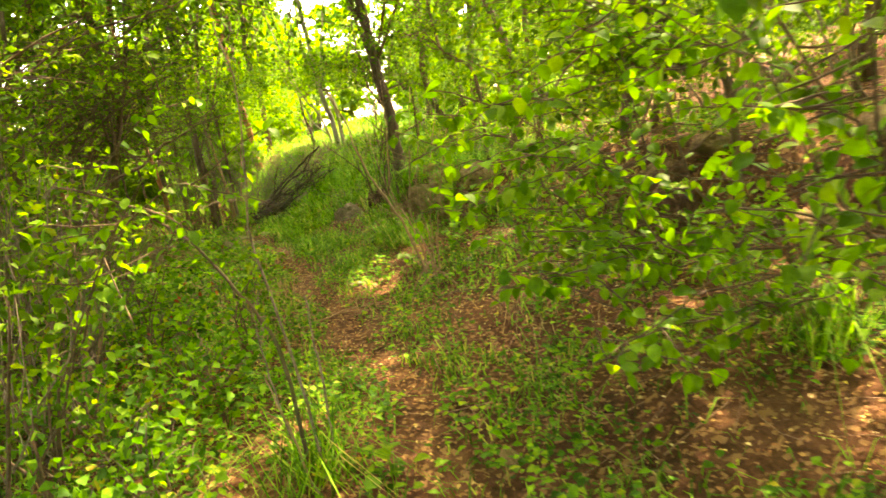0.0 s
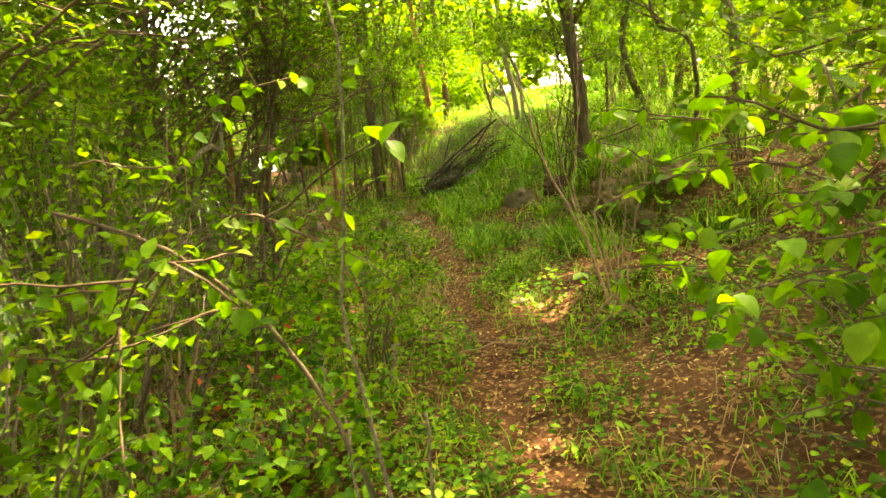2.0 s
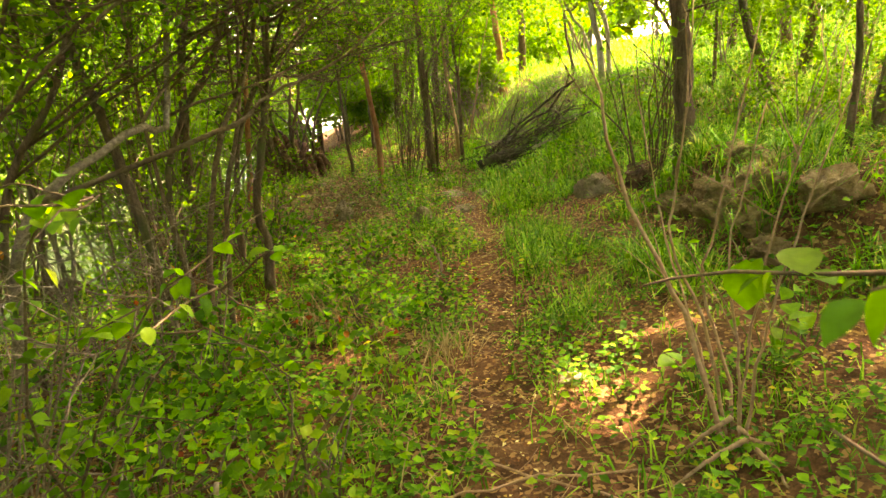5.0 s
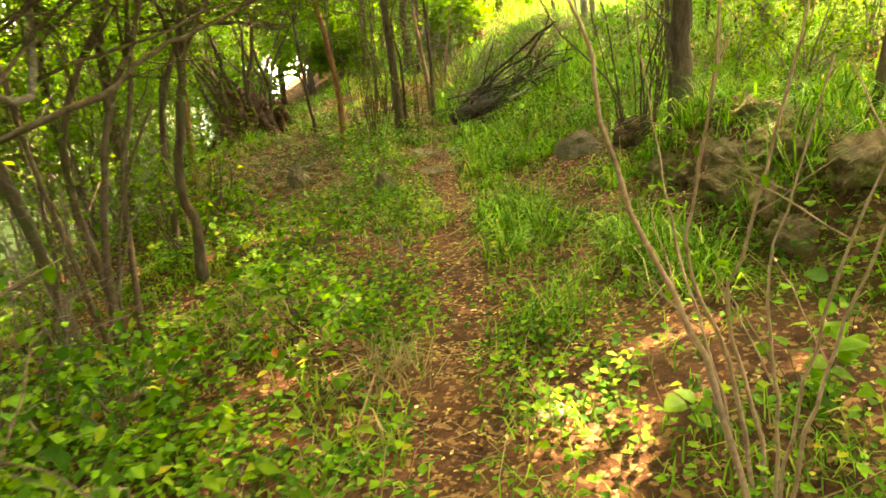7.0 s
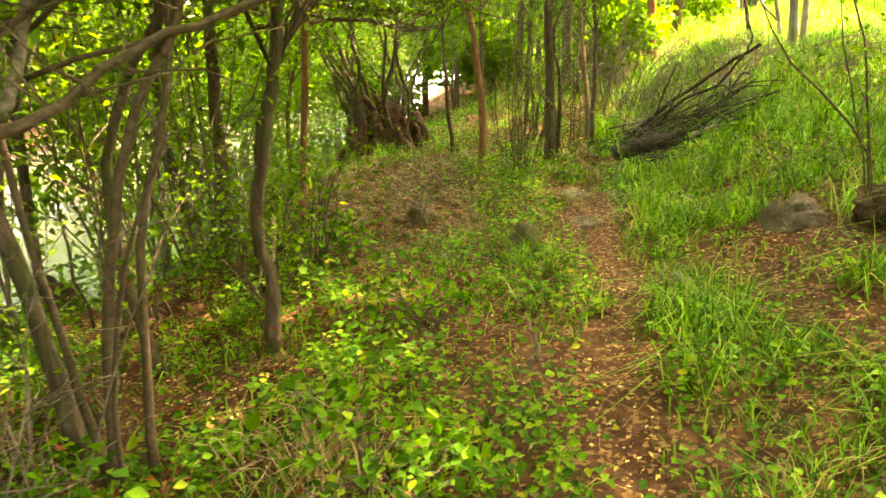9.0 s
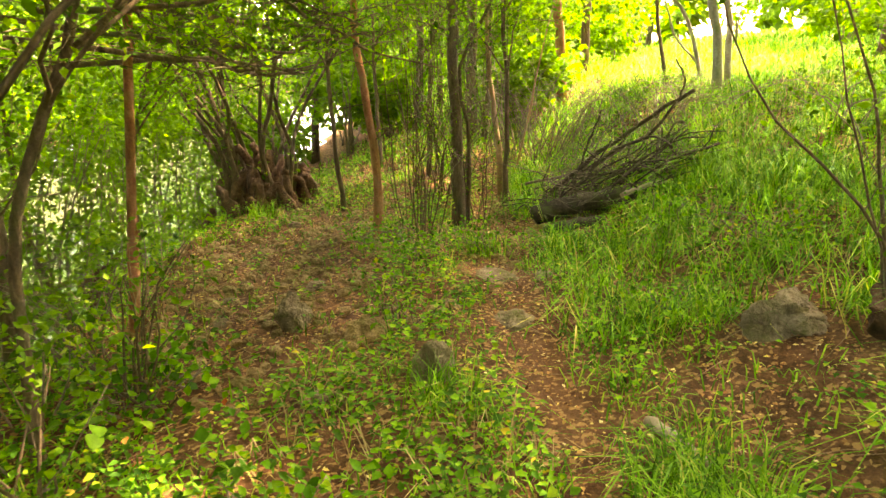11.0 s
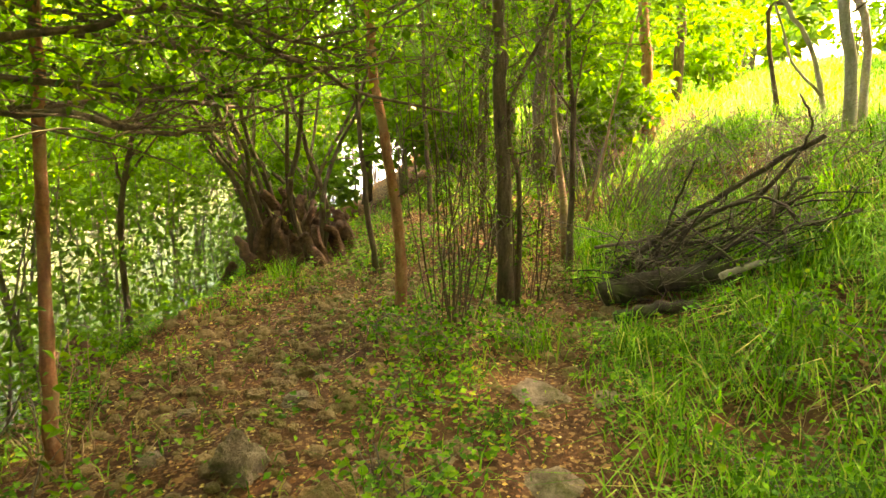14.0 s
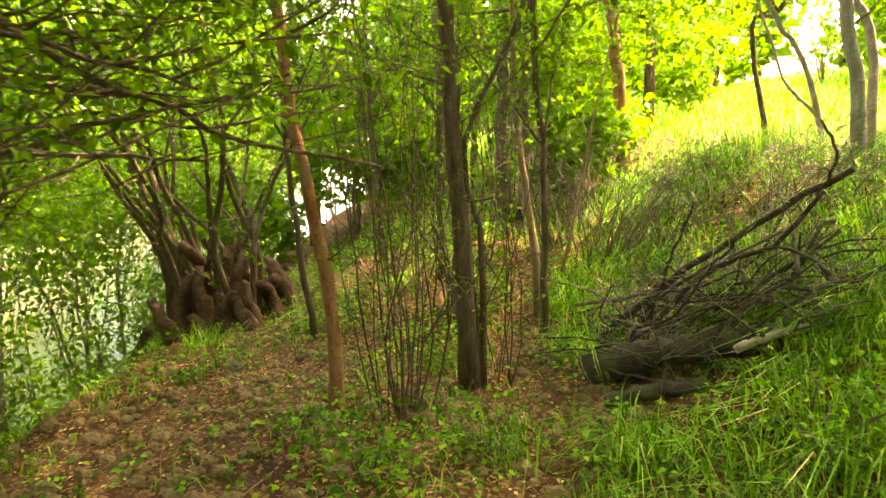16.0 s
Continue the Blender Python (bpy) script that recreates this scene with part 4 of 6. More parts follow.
broad_branch_shrub(1.75, 3.6, [[(0.8, 3.3, 0.9), (0.3, 3.5, 1.35), (-0.2, 3.55, 1.3)], [(0.75, 3.1, 0.75), (0.35, 3.05, 1.15), (-0.05, 3.05, 1.05)],
                               [(0.7, 3.4, 0.7), (0.3, 3.6, 1.0), (-0.22, 3.75, 1.0)], [(1.0, 3.4, 1.1), (0.85, 3.4, 1.8), (0.45, 3.4, 2.1)], [(0.9, 3.5, 0.8), (0.45, 3.8, 1.4), (-0.1, 4.0, 1.5)],
                               [(0.85, 3.2, 0.6), (0.5, 3.1, 0.85), (0.1, 3.0, 0.75)], [(0.95, 3.1, 0.8), (0.7, 2.95, 1.15), (0.3, 2.9, 1.3)], [(0.9, 3.2, 0.9), (0.55, 3.3, 1.3), (0.05, 3.3, 1.2)]],
                   "shrub with arching branches of broad bright green leaves", 17, 0.062, shoots=22)
broad_branch_shrub(1.7, 2.95, [[(0.8, 2.85, 0.9), (0.5, 2.8, 1.45), (0.12, 2.75, 1.5)], [(0.8, 2.7, 0.5), (0.45, 2.65, 0.8), (0.05, 2.6, 0.78)], [(0.85, 2.75, 0.8), (0.6, 2.65, 1.2), (0.2, 2.55, 1.2)],
                               [(0.9, 2.6, 0.45), (0.7, 2.45, 0.6), (0.35, 2.3, 0.55)], [(1.0, 2.8, 1.0), (0.85, 2.8, 1.6), (0.55, 2.75, 1.75)],
                               [(0.9, 2.85, 0.6), (0.6, 2.95, 0.9), (0.25, 2.95, 0.95)]],
                   "shrub with drooping branches of broad bright green leaves", 16, 0.065, shoots=20)
broad_branch_shrub(1.8, 1.9, [[(1.1, 1.85, 1.2), (0.8, 1.9, 1.85), (0.5, 1.95, 1.95)], [(1.1, 1.7, 1.1), (0.95, 1.6, 1.7), (0.7, 1.55, 1.95)], [(1.15, 2.0, 1.0), (0.95, 2.1, 1.5), (0.65, 2.2, 1.6)],
                               [(1.2, 2.1, 1.0), (1.1, 2.3, 1.5), (0.85, 2.5, 1.75)], [(1.2, 1.8, 0.8), (1.0, 1.7, 1.3), (0.75, 1.75, 1.4)], [(1.3, 2.2, 0.9), (1.25, 2.5, 1.3), (1.05, 2.7, 1.35)]],
                   "shrub with broad leaves hanging over the path side", 14, 0.065, shoots=18)


broad_branch_shrub(-1.95, 2.75, [[(-1.6, 2.8, 1.0), (-1.2, 2.85, 1.4), (-0.92, 2.9, 1.3)], [(-1.6, 2.7, 0.9), (-1.25, 2.6, 1.35), (-1.0, 2.6, 1.2)], [(-1.7, 3.1, 1.3), (-1.4, 3.2, 1.7), (-1.12, 3.2, 1.75)]],
                   "shrub with thin boughs of broad green leaves beside the path", 15, 0.055, -1, 90, 9)
broad_branch_shrub(-2.35, 4.5, [[(-2.1, 4.5, 0.7), (-1.8, 4.6, 1.2), (-1.55, 4.7, 1.1)], [(-2.2, 4.7, 0.6), (-1.95, 4.85, 0.95), (-1.65, 4.95, 0.75)], [(-2.2, 4.4, 0.8), (-2.0, 4.4, 1.4), (-1.7, 4.4, 1.5)]],
                   "shrub with thin boughs of broad green leaves above brambles", 14, 0.055, -1, 90, 10)


def broad_plant(x, y, n, size, height, label):
    """A low plant of a few large leaves on thin stalks."""
    z = ground_z(x, y)
    parts = []
    st = Tubes()
    for _ in range(n):
        a = rng.uniform(0, 6.28)
        d = rng.uniform(0.03, 0.2)
        tip = np.array([x + d * math.cos(a), y + d * math.sin(a), 0.0])
        tip[2] = ground_z(tip[0], tip[1]) + height * rng.uniform(0.35, 1.0)
        b = np.array([x + 0.3 * d * math.cos(a), y + 0.3 * d * math.sin(a), z - 0.02])
        st.add(bent([b, (b + tip) / 2 + (0, 0, 0.03), tip], 5), taper(5, 0.0025, 0.0015), 4)
        ob = new("leaf", LEAF_MESHES[1])
        ob.matrix_world = Matrix.Translation(tip) @ pose(0, 0, 0, rng.normal(0, 22), rng.normal(-8, 18), math.degrees(a) + rng.normal(0, 35)) @ Matrix.Scale(size * rng.uniform(0.6, 1.2), 4)
        parts.append(ob)
    parts.append(tagged(st.build("stalks", M_HERB), kind="stuff"))
    thing("broad_plant", (x, y, z), parts, label, "plant", "broad-leaved plants")


for x, y, n, size, height in [(-0.13, 6.57, 12, 0.1, 0.3), (0.03, 6.95, 10, 0.09, 0.32), (-0.9, 8.9, 11, 0.08, 0.35), (-0.45, 6.42, 7, 0.08, 0.2), (-2.25, 6.55, 10, 0.085, 0.25), (-1.95, 6.2, 10, 0.085, 0.22), (-2.5, 5.9, 10, 0.085, 0.3), (-0.72, 8.6, 9, 0.075, 0.3), (-3.1, 7.1, 10, 0.08, 0.3),
                              (-3.3, 7.9, 9, 0.075, 0.22), (-4.55, 8.7, 9, 0.08, 0.3), (-0.45, 2.6, 10, 0.075, 0.2), (-1.45, 3.5, 10, 0.07, 0.25), (-4.25, 10.75, 8, 0.06, 0.22), (-3.95, 10.35, 8, 0.06, 0.25), (-4.6, 11.8, 9, 0.06, 0.22), (-5.0, 11.95, 8, 0.06, 0.22)]:
    broad_plant(x, y, n, size, height, "low plant with large soft green leaves on thin stalks")


def leafy_bough(foot, tips, label, n=420, size=0.05, mat=None, r=0.03):
    """A thin tree whose low boughs spread leaves over the way."""
    parts, P, A = [], [], []
    x, y = foot
    top = np.mean(np.array(tips), 0)
    t = Tubes()
    main = bent([on_ground(x, y), (x + rng.normal(0, 0.08), y + rng.normal(0, 0.08), ground_z(x, y) + 1.2), (x + (top[0] - x) * 0.35, y + (top[1] - y) * 0.35, top[2] * 0.8 + 0.3), (x + (top[0] - x) * 0.5, y + (top[1] - y) * 0.5, top[2] + 1.6)], 16, 0.008)
    t.add(main, taper(16, r, r * 0.5, 0.3), 7)
    parts.append(t.build("trunk", M_BARK))
    br = Tubes()
    for tip in tips:
        b = main[rng.integers(6, 12)]
        q = bent([b, (b + np.array(tip)) / 2 + (0, 0, 0.18), tip], 10, 0.012)
        u = Tubes()
        u.add(q, taper(10, r * 0.4, 0.004), 5)
        parts.append(u.build("bough", M_BRANCH))
        lines = sprout(q, 10, 0.55, 0.004, 0.2, 1.0, 1.0, 0.05)
        more = []
        for s in lines:
            br.add(s[0], taper(len(s[0]), 0.004, 0.0018), 3)
            more += sprout(s[0], 2, 0.3, 0.003, 0.3, 1.0, 1.0, 0.0, 3)
        for s in more:
            br.add(s[0], taper(len(s[0]), 0.0025, 0.0015), 3)
        p, a = along(lines + more, n / 12, 0.03)
        P.append(p), A.append(a)
    parts.append(tagged(br.build("branches", M_BRANCH), kind="stuff"))
    p = np.concatenate(P)
    parts.append(tagged(leaves("foliage", p, np.concatenate(A), rng.uniform(0.6, 1.3, len(p)) * size, mat or M_LEAF, 0.6, five=False), kind="stuff"))
    thing("tree", (x, y, ground_z(x, y)), parts, label, "tree", "low-boughed trees")


def on_ground(x, y):
    return (x, y, ground_z(x, y) - 0.05)


def low_boughs():
    leafy_bough((1.9, 4.6), [(0.9, 4.2, 1.9), (0.6, 4.9, 2.1), (1.2, 3.9, 2.2), (0.9, 5.3, 1.6), (1.5, 4.3, 1.5), (0.4, 3.95, 1.35), (0.7, 4.4, 1.1), (0.25, 4.5, 1.65), (1.0, 3.7, 1.2)], "thin tree with low leafy boughs over the bank", 420, 0.06)
    leafy_bough((1.9, 6.4), [(0.7, 6.2, 2.1), (0.3, 6.8, 2.4), (1.0, 5.7, 2.5), (0.8, 7.1, 1.8), (1.4, 6.1, 1.6)], "thin tree with low leafy boughs over the bank", 300)
    leafy_bough((0.5, 9.4), [(-0.7, 9.0, 2.6), (-1.3, 9.6, 2.9), (-0.3, 8.6, 2.5), (-0.2, 10.2, 2.6)], "slender tree with leafy boughs above the path", 300)
    leafy_bough((-3.3, 3.5), [(-1.9, 3.9, 2.0), (-1.6, 3.3, 2.2), (-2.2, 4.5, 2.3), (-2.4, 3.0, 1.7), (-1.3, 4.4, 2.5)], "slender tree with low boughs of fresh leaves", 320)
    leafy_bough((-3.7, 5.2), [(-2.4, 5.6, 2.2), (-1.9, 5.0, 2.5), (-2.6, 6.2, 2.4), (-3.0, 4.6, 1.8), (-2.0, 6.5, 2.7)], "slender tree with dark overhanging boughs", 200)
    leafy_bough((-4.9, 8.6), [(-3.4, 9.2, 2.5), (-3.0, 10.0, 2.7), (-4.0, 9.9, 2.3), (-3.6, 8.2, 2.0), (-4.4, 10.6, 2.4), (-2.4, 9.6, 3.0)], "dark slender tree with twiggy overhanging boughs", 110)
    leafy_bough((-4.5, 6.0), [(-3.2, 6.6, 2.1), (-2.7, 7.2, 2.3), (-3.6, 5.4, 1.9), (-3.3, 7.6, 2.0), (-2.3, 7.9, 2.6)], "dark slender tree with twiggy overhanging boughs", 110)
    leafy_bough((-5.9, 14.9), [(-5.2, 14.2, 2.4), (-5.6, 15.6, 2.5), (-6.4, 14.4, 2.3), (-4.9, 15.3, 2.7)], "shady slender tree behind the footpath", 240)
    leafy_bough((-4.4, 7.4), [(-3.0, 7.8, 2.4), (-2.6, 8.4, 2.6), (-3.4, 8.8, 2.3), (-2.2, 9.2, 2.9), (-3.2, 6.8, 2.2)], "slender tree with dark overhanging boughs", 150)
    leafy_bough((-7.7, 11.7), [(-5.4, 11.6, 2.5), (-6.8, 12.9, 2.2), (-7.4, 12.0, 1.8), (-5.0, 12.8, 2.7), (-7.0, 11.2, 1.5), (-7.9, 12.6, 1.3)], "leaning tree with fresh leaves near the river", 330, 0.06, M_BRIGHT)
    leafy_bough((-6.9, 15.4), [(-7.9, 15.2, 2.4), (-6.0, 15.0, 2.6), (-8.6, 15.6, 1.9), (-6.6, 16.2, 2.3), (-5.4, 14.6, 2.8)], "leaning tree with fresh leaves near the river", 330, 0.06, M_BRIGHT)
    leafy_bough((-3.3, 17.6), [(-2.3, 17.0, 3.0), (-3.6, 16.6, 2.9), (-4.2, 17.2, 3.2), (-1.6, 17.4, 2.8)], "young tree with bright leaves at the clearing", 300, 0.07, M_BRIGHT)
    leafy_bough((-0.6, 15.2), [(-1.4, 14.4, 2.6), (-0.9, 13.8, 2.3), (-1.8, 15.0, 3.0), (-0.2, 14.0, 2.0)], "young tree with bright leaves on the mound", 300, 0.06, M_BRIGHT)


low_boughs()


def boughs_ahead():
    """Leafy boughs over the fork of the path and below the mound."""
    leafy_bough((-4.55, 14.1), [(-4.9, 13.0, 2.55), (-4.2, 13.2, 2.6), (-3.8, 12.8, 2.75), (-5.3, 13.4, 2.5), (-4.4, 14.4, 2.4), (-3.6, 13.8, 2.8)], "slender tree with leafy boughs over the fork of the path", 260)
    leafy_bough((-1.0, 12.9), [(-2.2, 12.4, 2.7), (-1.8, 13.2, 2.6), (-2.6, 13.4, 2.9), (-1.4, 12.2, 2.5), (-0.9, 11.6, 2.3)], "slender tree with leafy boughs on the mound", 280, 0.06)
    leafy_bough((-6.4, 13.6), [(-6.0, 12.8, 2.6), (-6.9, 13.0, 2.4), (-5.6, 13.4, 2.6), (-6.6, 14.4, 2.3), (-7.3, 13.4, 2.5)], "shady slender tree beside the bare soil", 280)


boughs_ahead()

# ---- stones, logs and dead wood ----


def stone(x, y, sx, sy, sz, mat, label, sink=0.25, turn=0.0, seed=0, name="rock", group="", base=None):
    """A weathered stone with flattened, chipped faces."""
    bm = bmesh.new()
    bmesh.ops.create_icosphere(bm, subdivisions=4 if sx > 0.11 else 3, radius=1.0)
    noise_off = Vector((seed * 3.7, seed * 1.3, seed * 7.1))
    cuts = [(Vector(rng.normal(0, 1, 3)).normalized(), rng.uniform(0.42, 0.78)) for _ in range(13)]
    for v in bm.verts:
        c = v.co.copy()
        for nrm, d in cuts:
            k = c.dot(nrm) - d
            if k > 0:
                c -= nrm * k * 0.94
        c += c.normalized() * (0.26 * noise.noise(c * 1.6 + noise_off) + 0.17 * noise.noise(c * 4.3 + noise_off) + 0.08 * noise.noise(c * 9 + noise_off))
        v.co = Vector((c.x * sx, c.y * sy, c.z * sz))
    me = bpy.data.meshes.new(name)
    bm.to_mesh(me)
    bm.free()
    me.polygons.foreach_set("use_smooth", [True] * len(me.polygons))
    me.set_sharp_from_angle(angle=radians(24))
    me.materials.append(mat)
    ob = new(name, me)
    z = ground_z(x, y) if base is None else base
    ob.matrix_world = pose(x, y, z + sz * (1 - 2 * sink), rng.normal(0, 6), rng.normal(0, 6), turn)
    return tagged(ob, label, "rock", group)


def stones():
    stone(-1.72, 10.9, 0.27, 0.22, 0.2, M_ROCK, "large grey brown boulder at the foot of the bank", 0.36, 20, 1)
    stone(-3.45, 9.9, 0.14, 0.12, 0.2, M_ROCK, "mossy yellowish stone standing beside the path", 0.3, 10, 2)
    stone(-4.1, 10.23, 0.16, 0.13, 0.14, M_EARTHROCK, "brown stone half sunk in soil", 0.3, 50, 3)
    stone(-4.67, 10.3, 0.18, 0.15, 0.17, M_ROCK, "grey stone in leaf litter", 0.3, 80, 4)
    stone(-3.35, 10.95, 0.2, 0.15, 0.06, M_ROCK, "flat grey stone lying in the footpath", 0.3, 15, 5)
    stone(-3.73, 11.76, 0.2, 0.16, 0.045, M_ROCK, "pale flat stone slab in the footpath", 0.3, 35, 6)
    stone(-3.42, 11.85, 0.12, 0.08, 0.04, M_ROCK, "small flat stone beside the footpath", 0.3, 70, 7)
    for k, (x, y, r) in enumerate([(-5.3, 11.4, 0.09), (-5.0, 11.0, 0.08), (-5.9, 11.5, 0.07), (-5.6, 10.7, 0.06), (-6.2, 11.9, 0.08), (-3.9, 9.5, 0.06), (-4.5, 11.4, 0.06), (-5.2, 10.2, 0.07), (-3.15, 9.3, 0.07), (-6.6, 12.9, 0.07)]):
        stone(x, y, r * 1.3, r, r * 0.7, M_ROCK if k % 2 else M_EARTHROCK, "small stone on bare soil", 0.3, 40 * k, 10 + k, group="small stones")
    for k in range(16):
        y = 7.9 + 2.1 * rng.uniform()
        x = float(path_x(y)) + 2.0 + rng.uniform(-0.25, 0.6)
        r = rng.uniform(0.05, 0.14)
        stone(x, y, r * 1.4, r, r * 0.8, M_EARTHROCK, "earthy brown stone in the eroded bank", 0.35, 33 * k, 30 + k, group="bank stones")
    for k in range(13):
        y = 8.0 + 0.15 * k + rng.uniform(-0.08, 0.08)
        x = float(path_x(y)) + 1.95 + 0.3 * (k % 2) + rng.uniform(-0.1, 0.1)
        r = rng.uniform(0.12, 0.24)
        stone(x, y, r * 1.35, r, r * 0.8, M_EARTHROCK, "tan weathered stone set in the eroded bank", 0.42, 47 * k, 130 + k, group="bank stones")
    for k in range(12):
        y = 3.0 + 3.2 * rng.uniform()
        x = float(path_x(y)) + 2.75 + rng.uniform(-0.2, 0.6)
        r = rng.uniform(0.06, 0.15)
        stone(x, y, r * 1.5, r, r * 0.8, M_EARTHROCK, "brown stone in the bank above a dark hollow", 0.35, 50 * k, 90 + k, group="bank stones")
    stone(-1.1, 6.62, 0.1, 0.07, 0.04, M_DEADWOOD, "pale sunlit stone in grass beside the path", 0.3, 30, 53)
    stone(1.62, 3.15, 0.22, 0.17, 0.14, M_EARTHROCK, "brown stone in grass below the bank", 0.3, 25, 50)
    stone(1.75, 2.55, 0.26, 0.2, 0.14, M_ROCK, "pale stone beside dark soil", 0.3, 65, 51)
    stone(0.05, 2.75, 0.07, 0.06, 0.05, M_EARTHROCK, "reddish clod of earth in the footpath", 0.3, 10, 52, name="clod")


stones()


def log(name, a, b, r0, r1, mat, label, cut=True, wob=0.01, category="log"):
    """A round log with a lighter cut face at its near end."""
    t = Tubes()
    q = bent([a, tuple((np.array(a) + np.array(b)) / 2 + rng.normal(0, 0.02, 3)), b], 14, wob)
    t.add(q, taper(14, r0, r1), 12)
    ob = t.build(name, mat)
    if cut:
        d = Vector(q[0] - q[1]).normalized()
        bm = bmesh.new()
        bmesh.ops.create_cone(bm, cap_ends=True, segments=14, radius1=r0 * 0.9, radius2=r0 * 0.88, depth=0.012)
        me = bpy.data.meshes.new("cut_face")
        bm.to_mesh(me)
        bm.free()
        me.materials.append(M_DEADWOOD)
        c = new("cut_face", me)
        c.matrix_world = Matrix.Translation(Vector(q[0]) + d * 0.004) @ d.to_track_quat("Z", "Y").to_matrix().to_4x4()
        c.parent = ob
    return tagged(ob, label, category)


def on(x, y, dz=0.0):
    return (x, y, ground_z(x, y) + dz)


def dead_wood():
    log("mossy_log", on(-3.98, 13.42, 0.07), on(-3.05, 13.6, 0.1), 0.1, 0.085, M_LOG, "mossy dark log lying under the brushwood heap")
    log("cut_log", on(-3.78, 13.15, 0.03), on(-3.25, 13.35, 0.04), 0.052, 0.048, M_LOG, "short sawn log with a pale cut end in grass")
    log("split_log", on(-3.1, 13.35, 0.2), on(-2.72, 13.5, 0.12), 0.026, 0.02, M_DEADWOOD, "pale split piece of wood on the brushwood heap", wob=0.003)
    log("bark_piece", on(-2.3, 9.85, 0.02), on(-2.02, 9.6, 0.02), 0.03, 0.02, M_DEADWOOD, "pale strip of dead wood in grass", wob=0.006)
    log("bark_piece", on(-3.5, 7.5, 0.02), on(-3.25, 7.62, 0.02), 0.022, 0.014, M_DEADWOOD, "pale strip of bark lying in grass", wob=0.006)
    log("stick", on(-2.05, 5.9, 0.01), on(-0.55, 5.6, 0.02), 0.008, 0.005, M_CANE, "long thin fallen stick lying across the path", cut=False, category="stick")
    log("stick", on(-1.6, 5.35, 0.01), on(-0.45, 5.95, 0.02), 0.007, 0.004, M_CANE, "thin fallen stick lying across the path", cut=False, category="stick")
    log("stub", on(-1.66, 4.95, -0.03), on(-1.6, 5.02, 0.24), 0.014, 0.009, M_DEADWOOD, "pale broken stub standing in the ground", category="stub")
    log("stub", on(-2.05, 4.85, -0.03), on(-2.06, 4.9, 0.35), 0.016, 0.01, M_DEADWOOD, "pale broken stem standing among leaves", category="stub")
    log("stub", on(-2.62, 8.3, -0.03), on(-2.64, 8.32, 0.26), 0.012, 0.009, M_DEADWOOD, "pale upright stub at the path edge", category="stub")
    # pale broken roots at the foot of the bare sapling
    for k in range(4):
        a = rng.uniform(0, 6.28)
        log("broken_root", on(-0.32 + 0.03 * k, 5.9, 0.25 - 0.05 * k), on(-0.32 + 0.25 * math.cos(a), 5.9 + 0.2 * math.sin(a), 0.0), 0.011, 0.005, M_CANE, "pale weathered broken stem at a sapling foot", cut=False, wob=0.002, category="stick")


dead_wood()


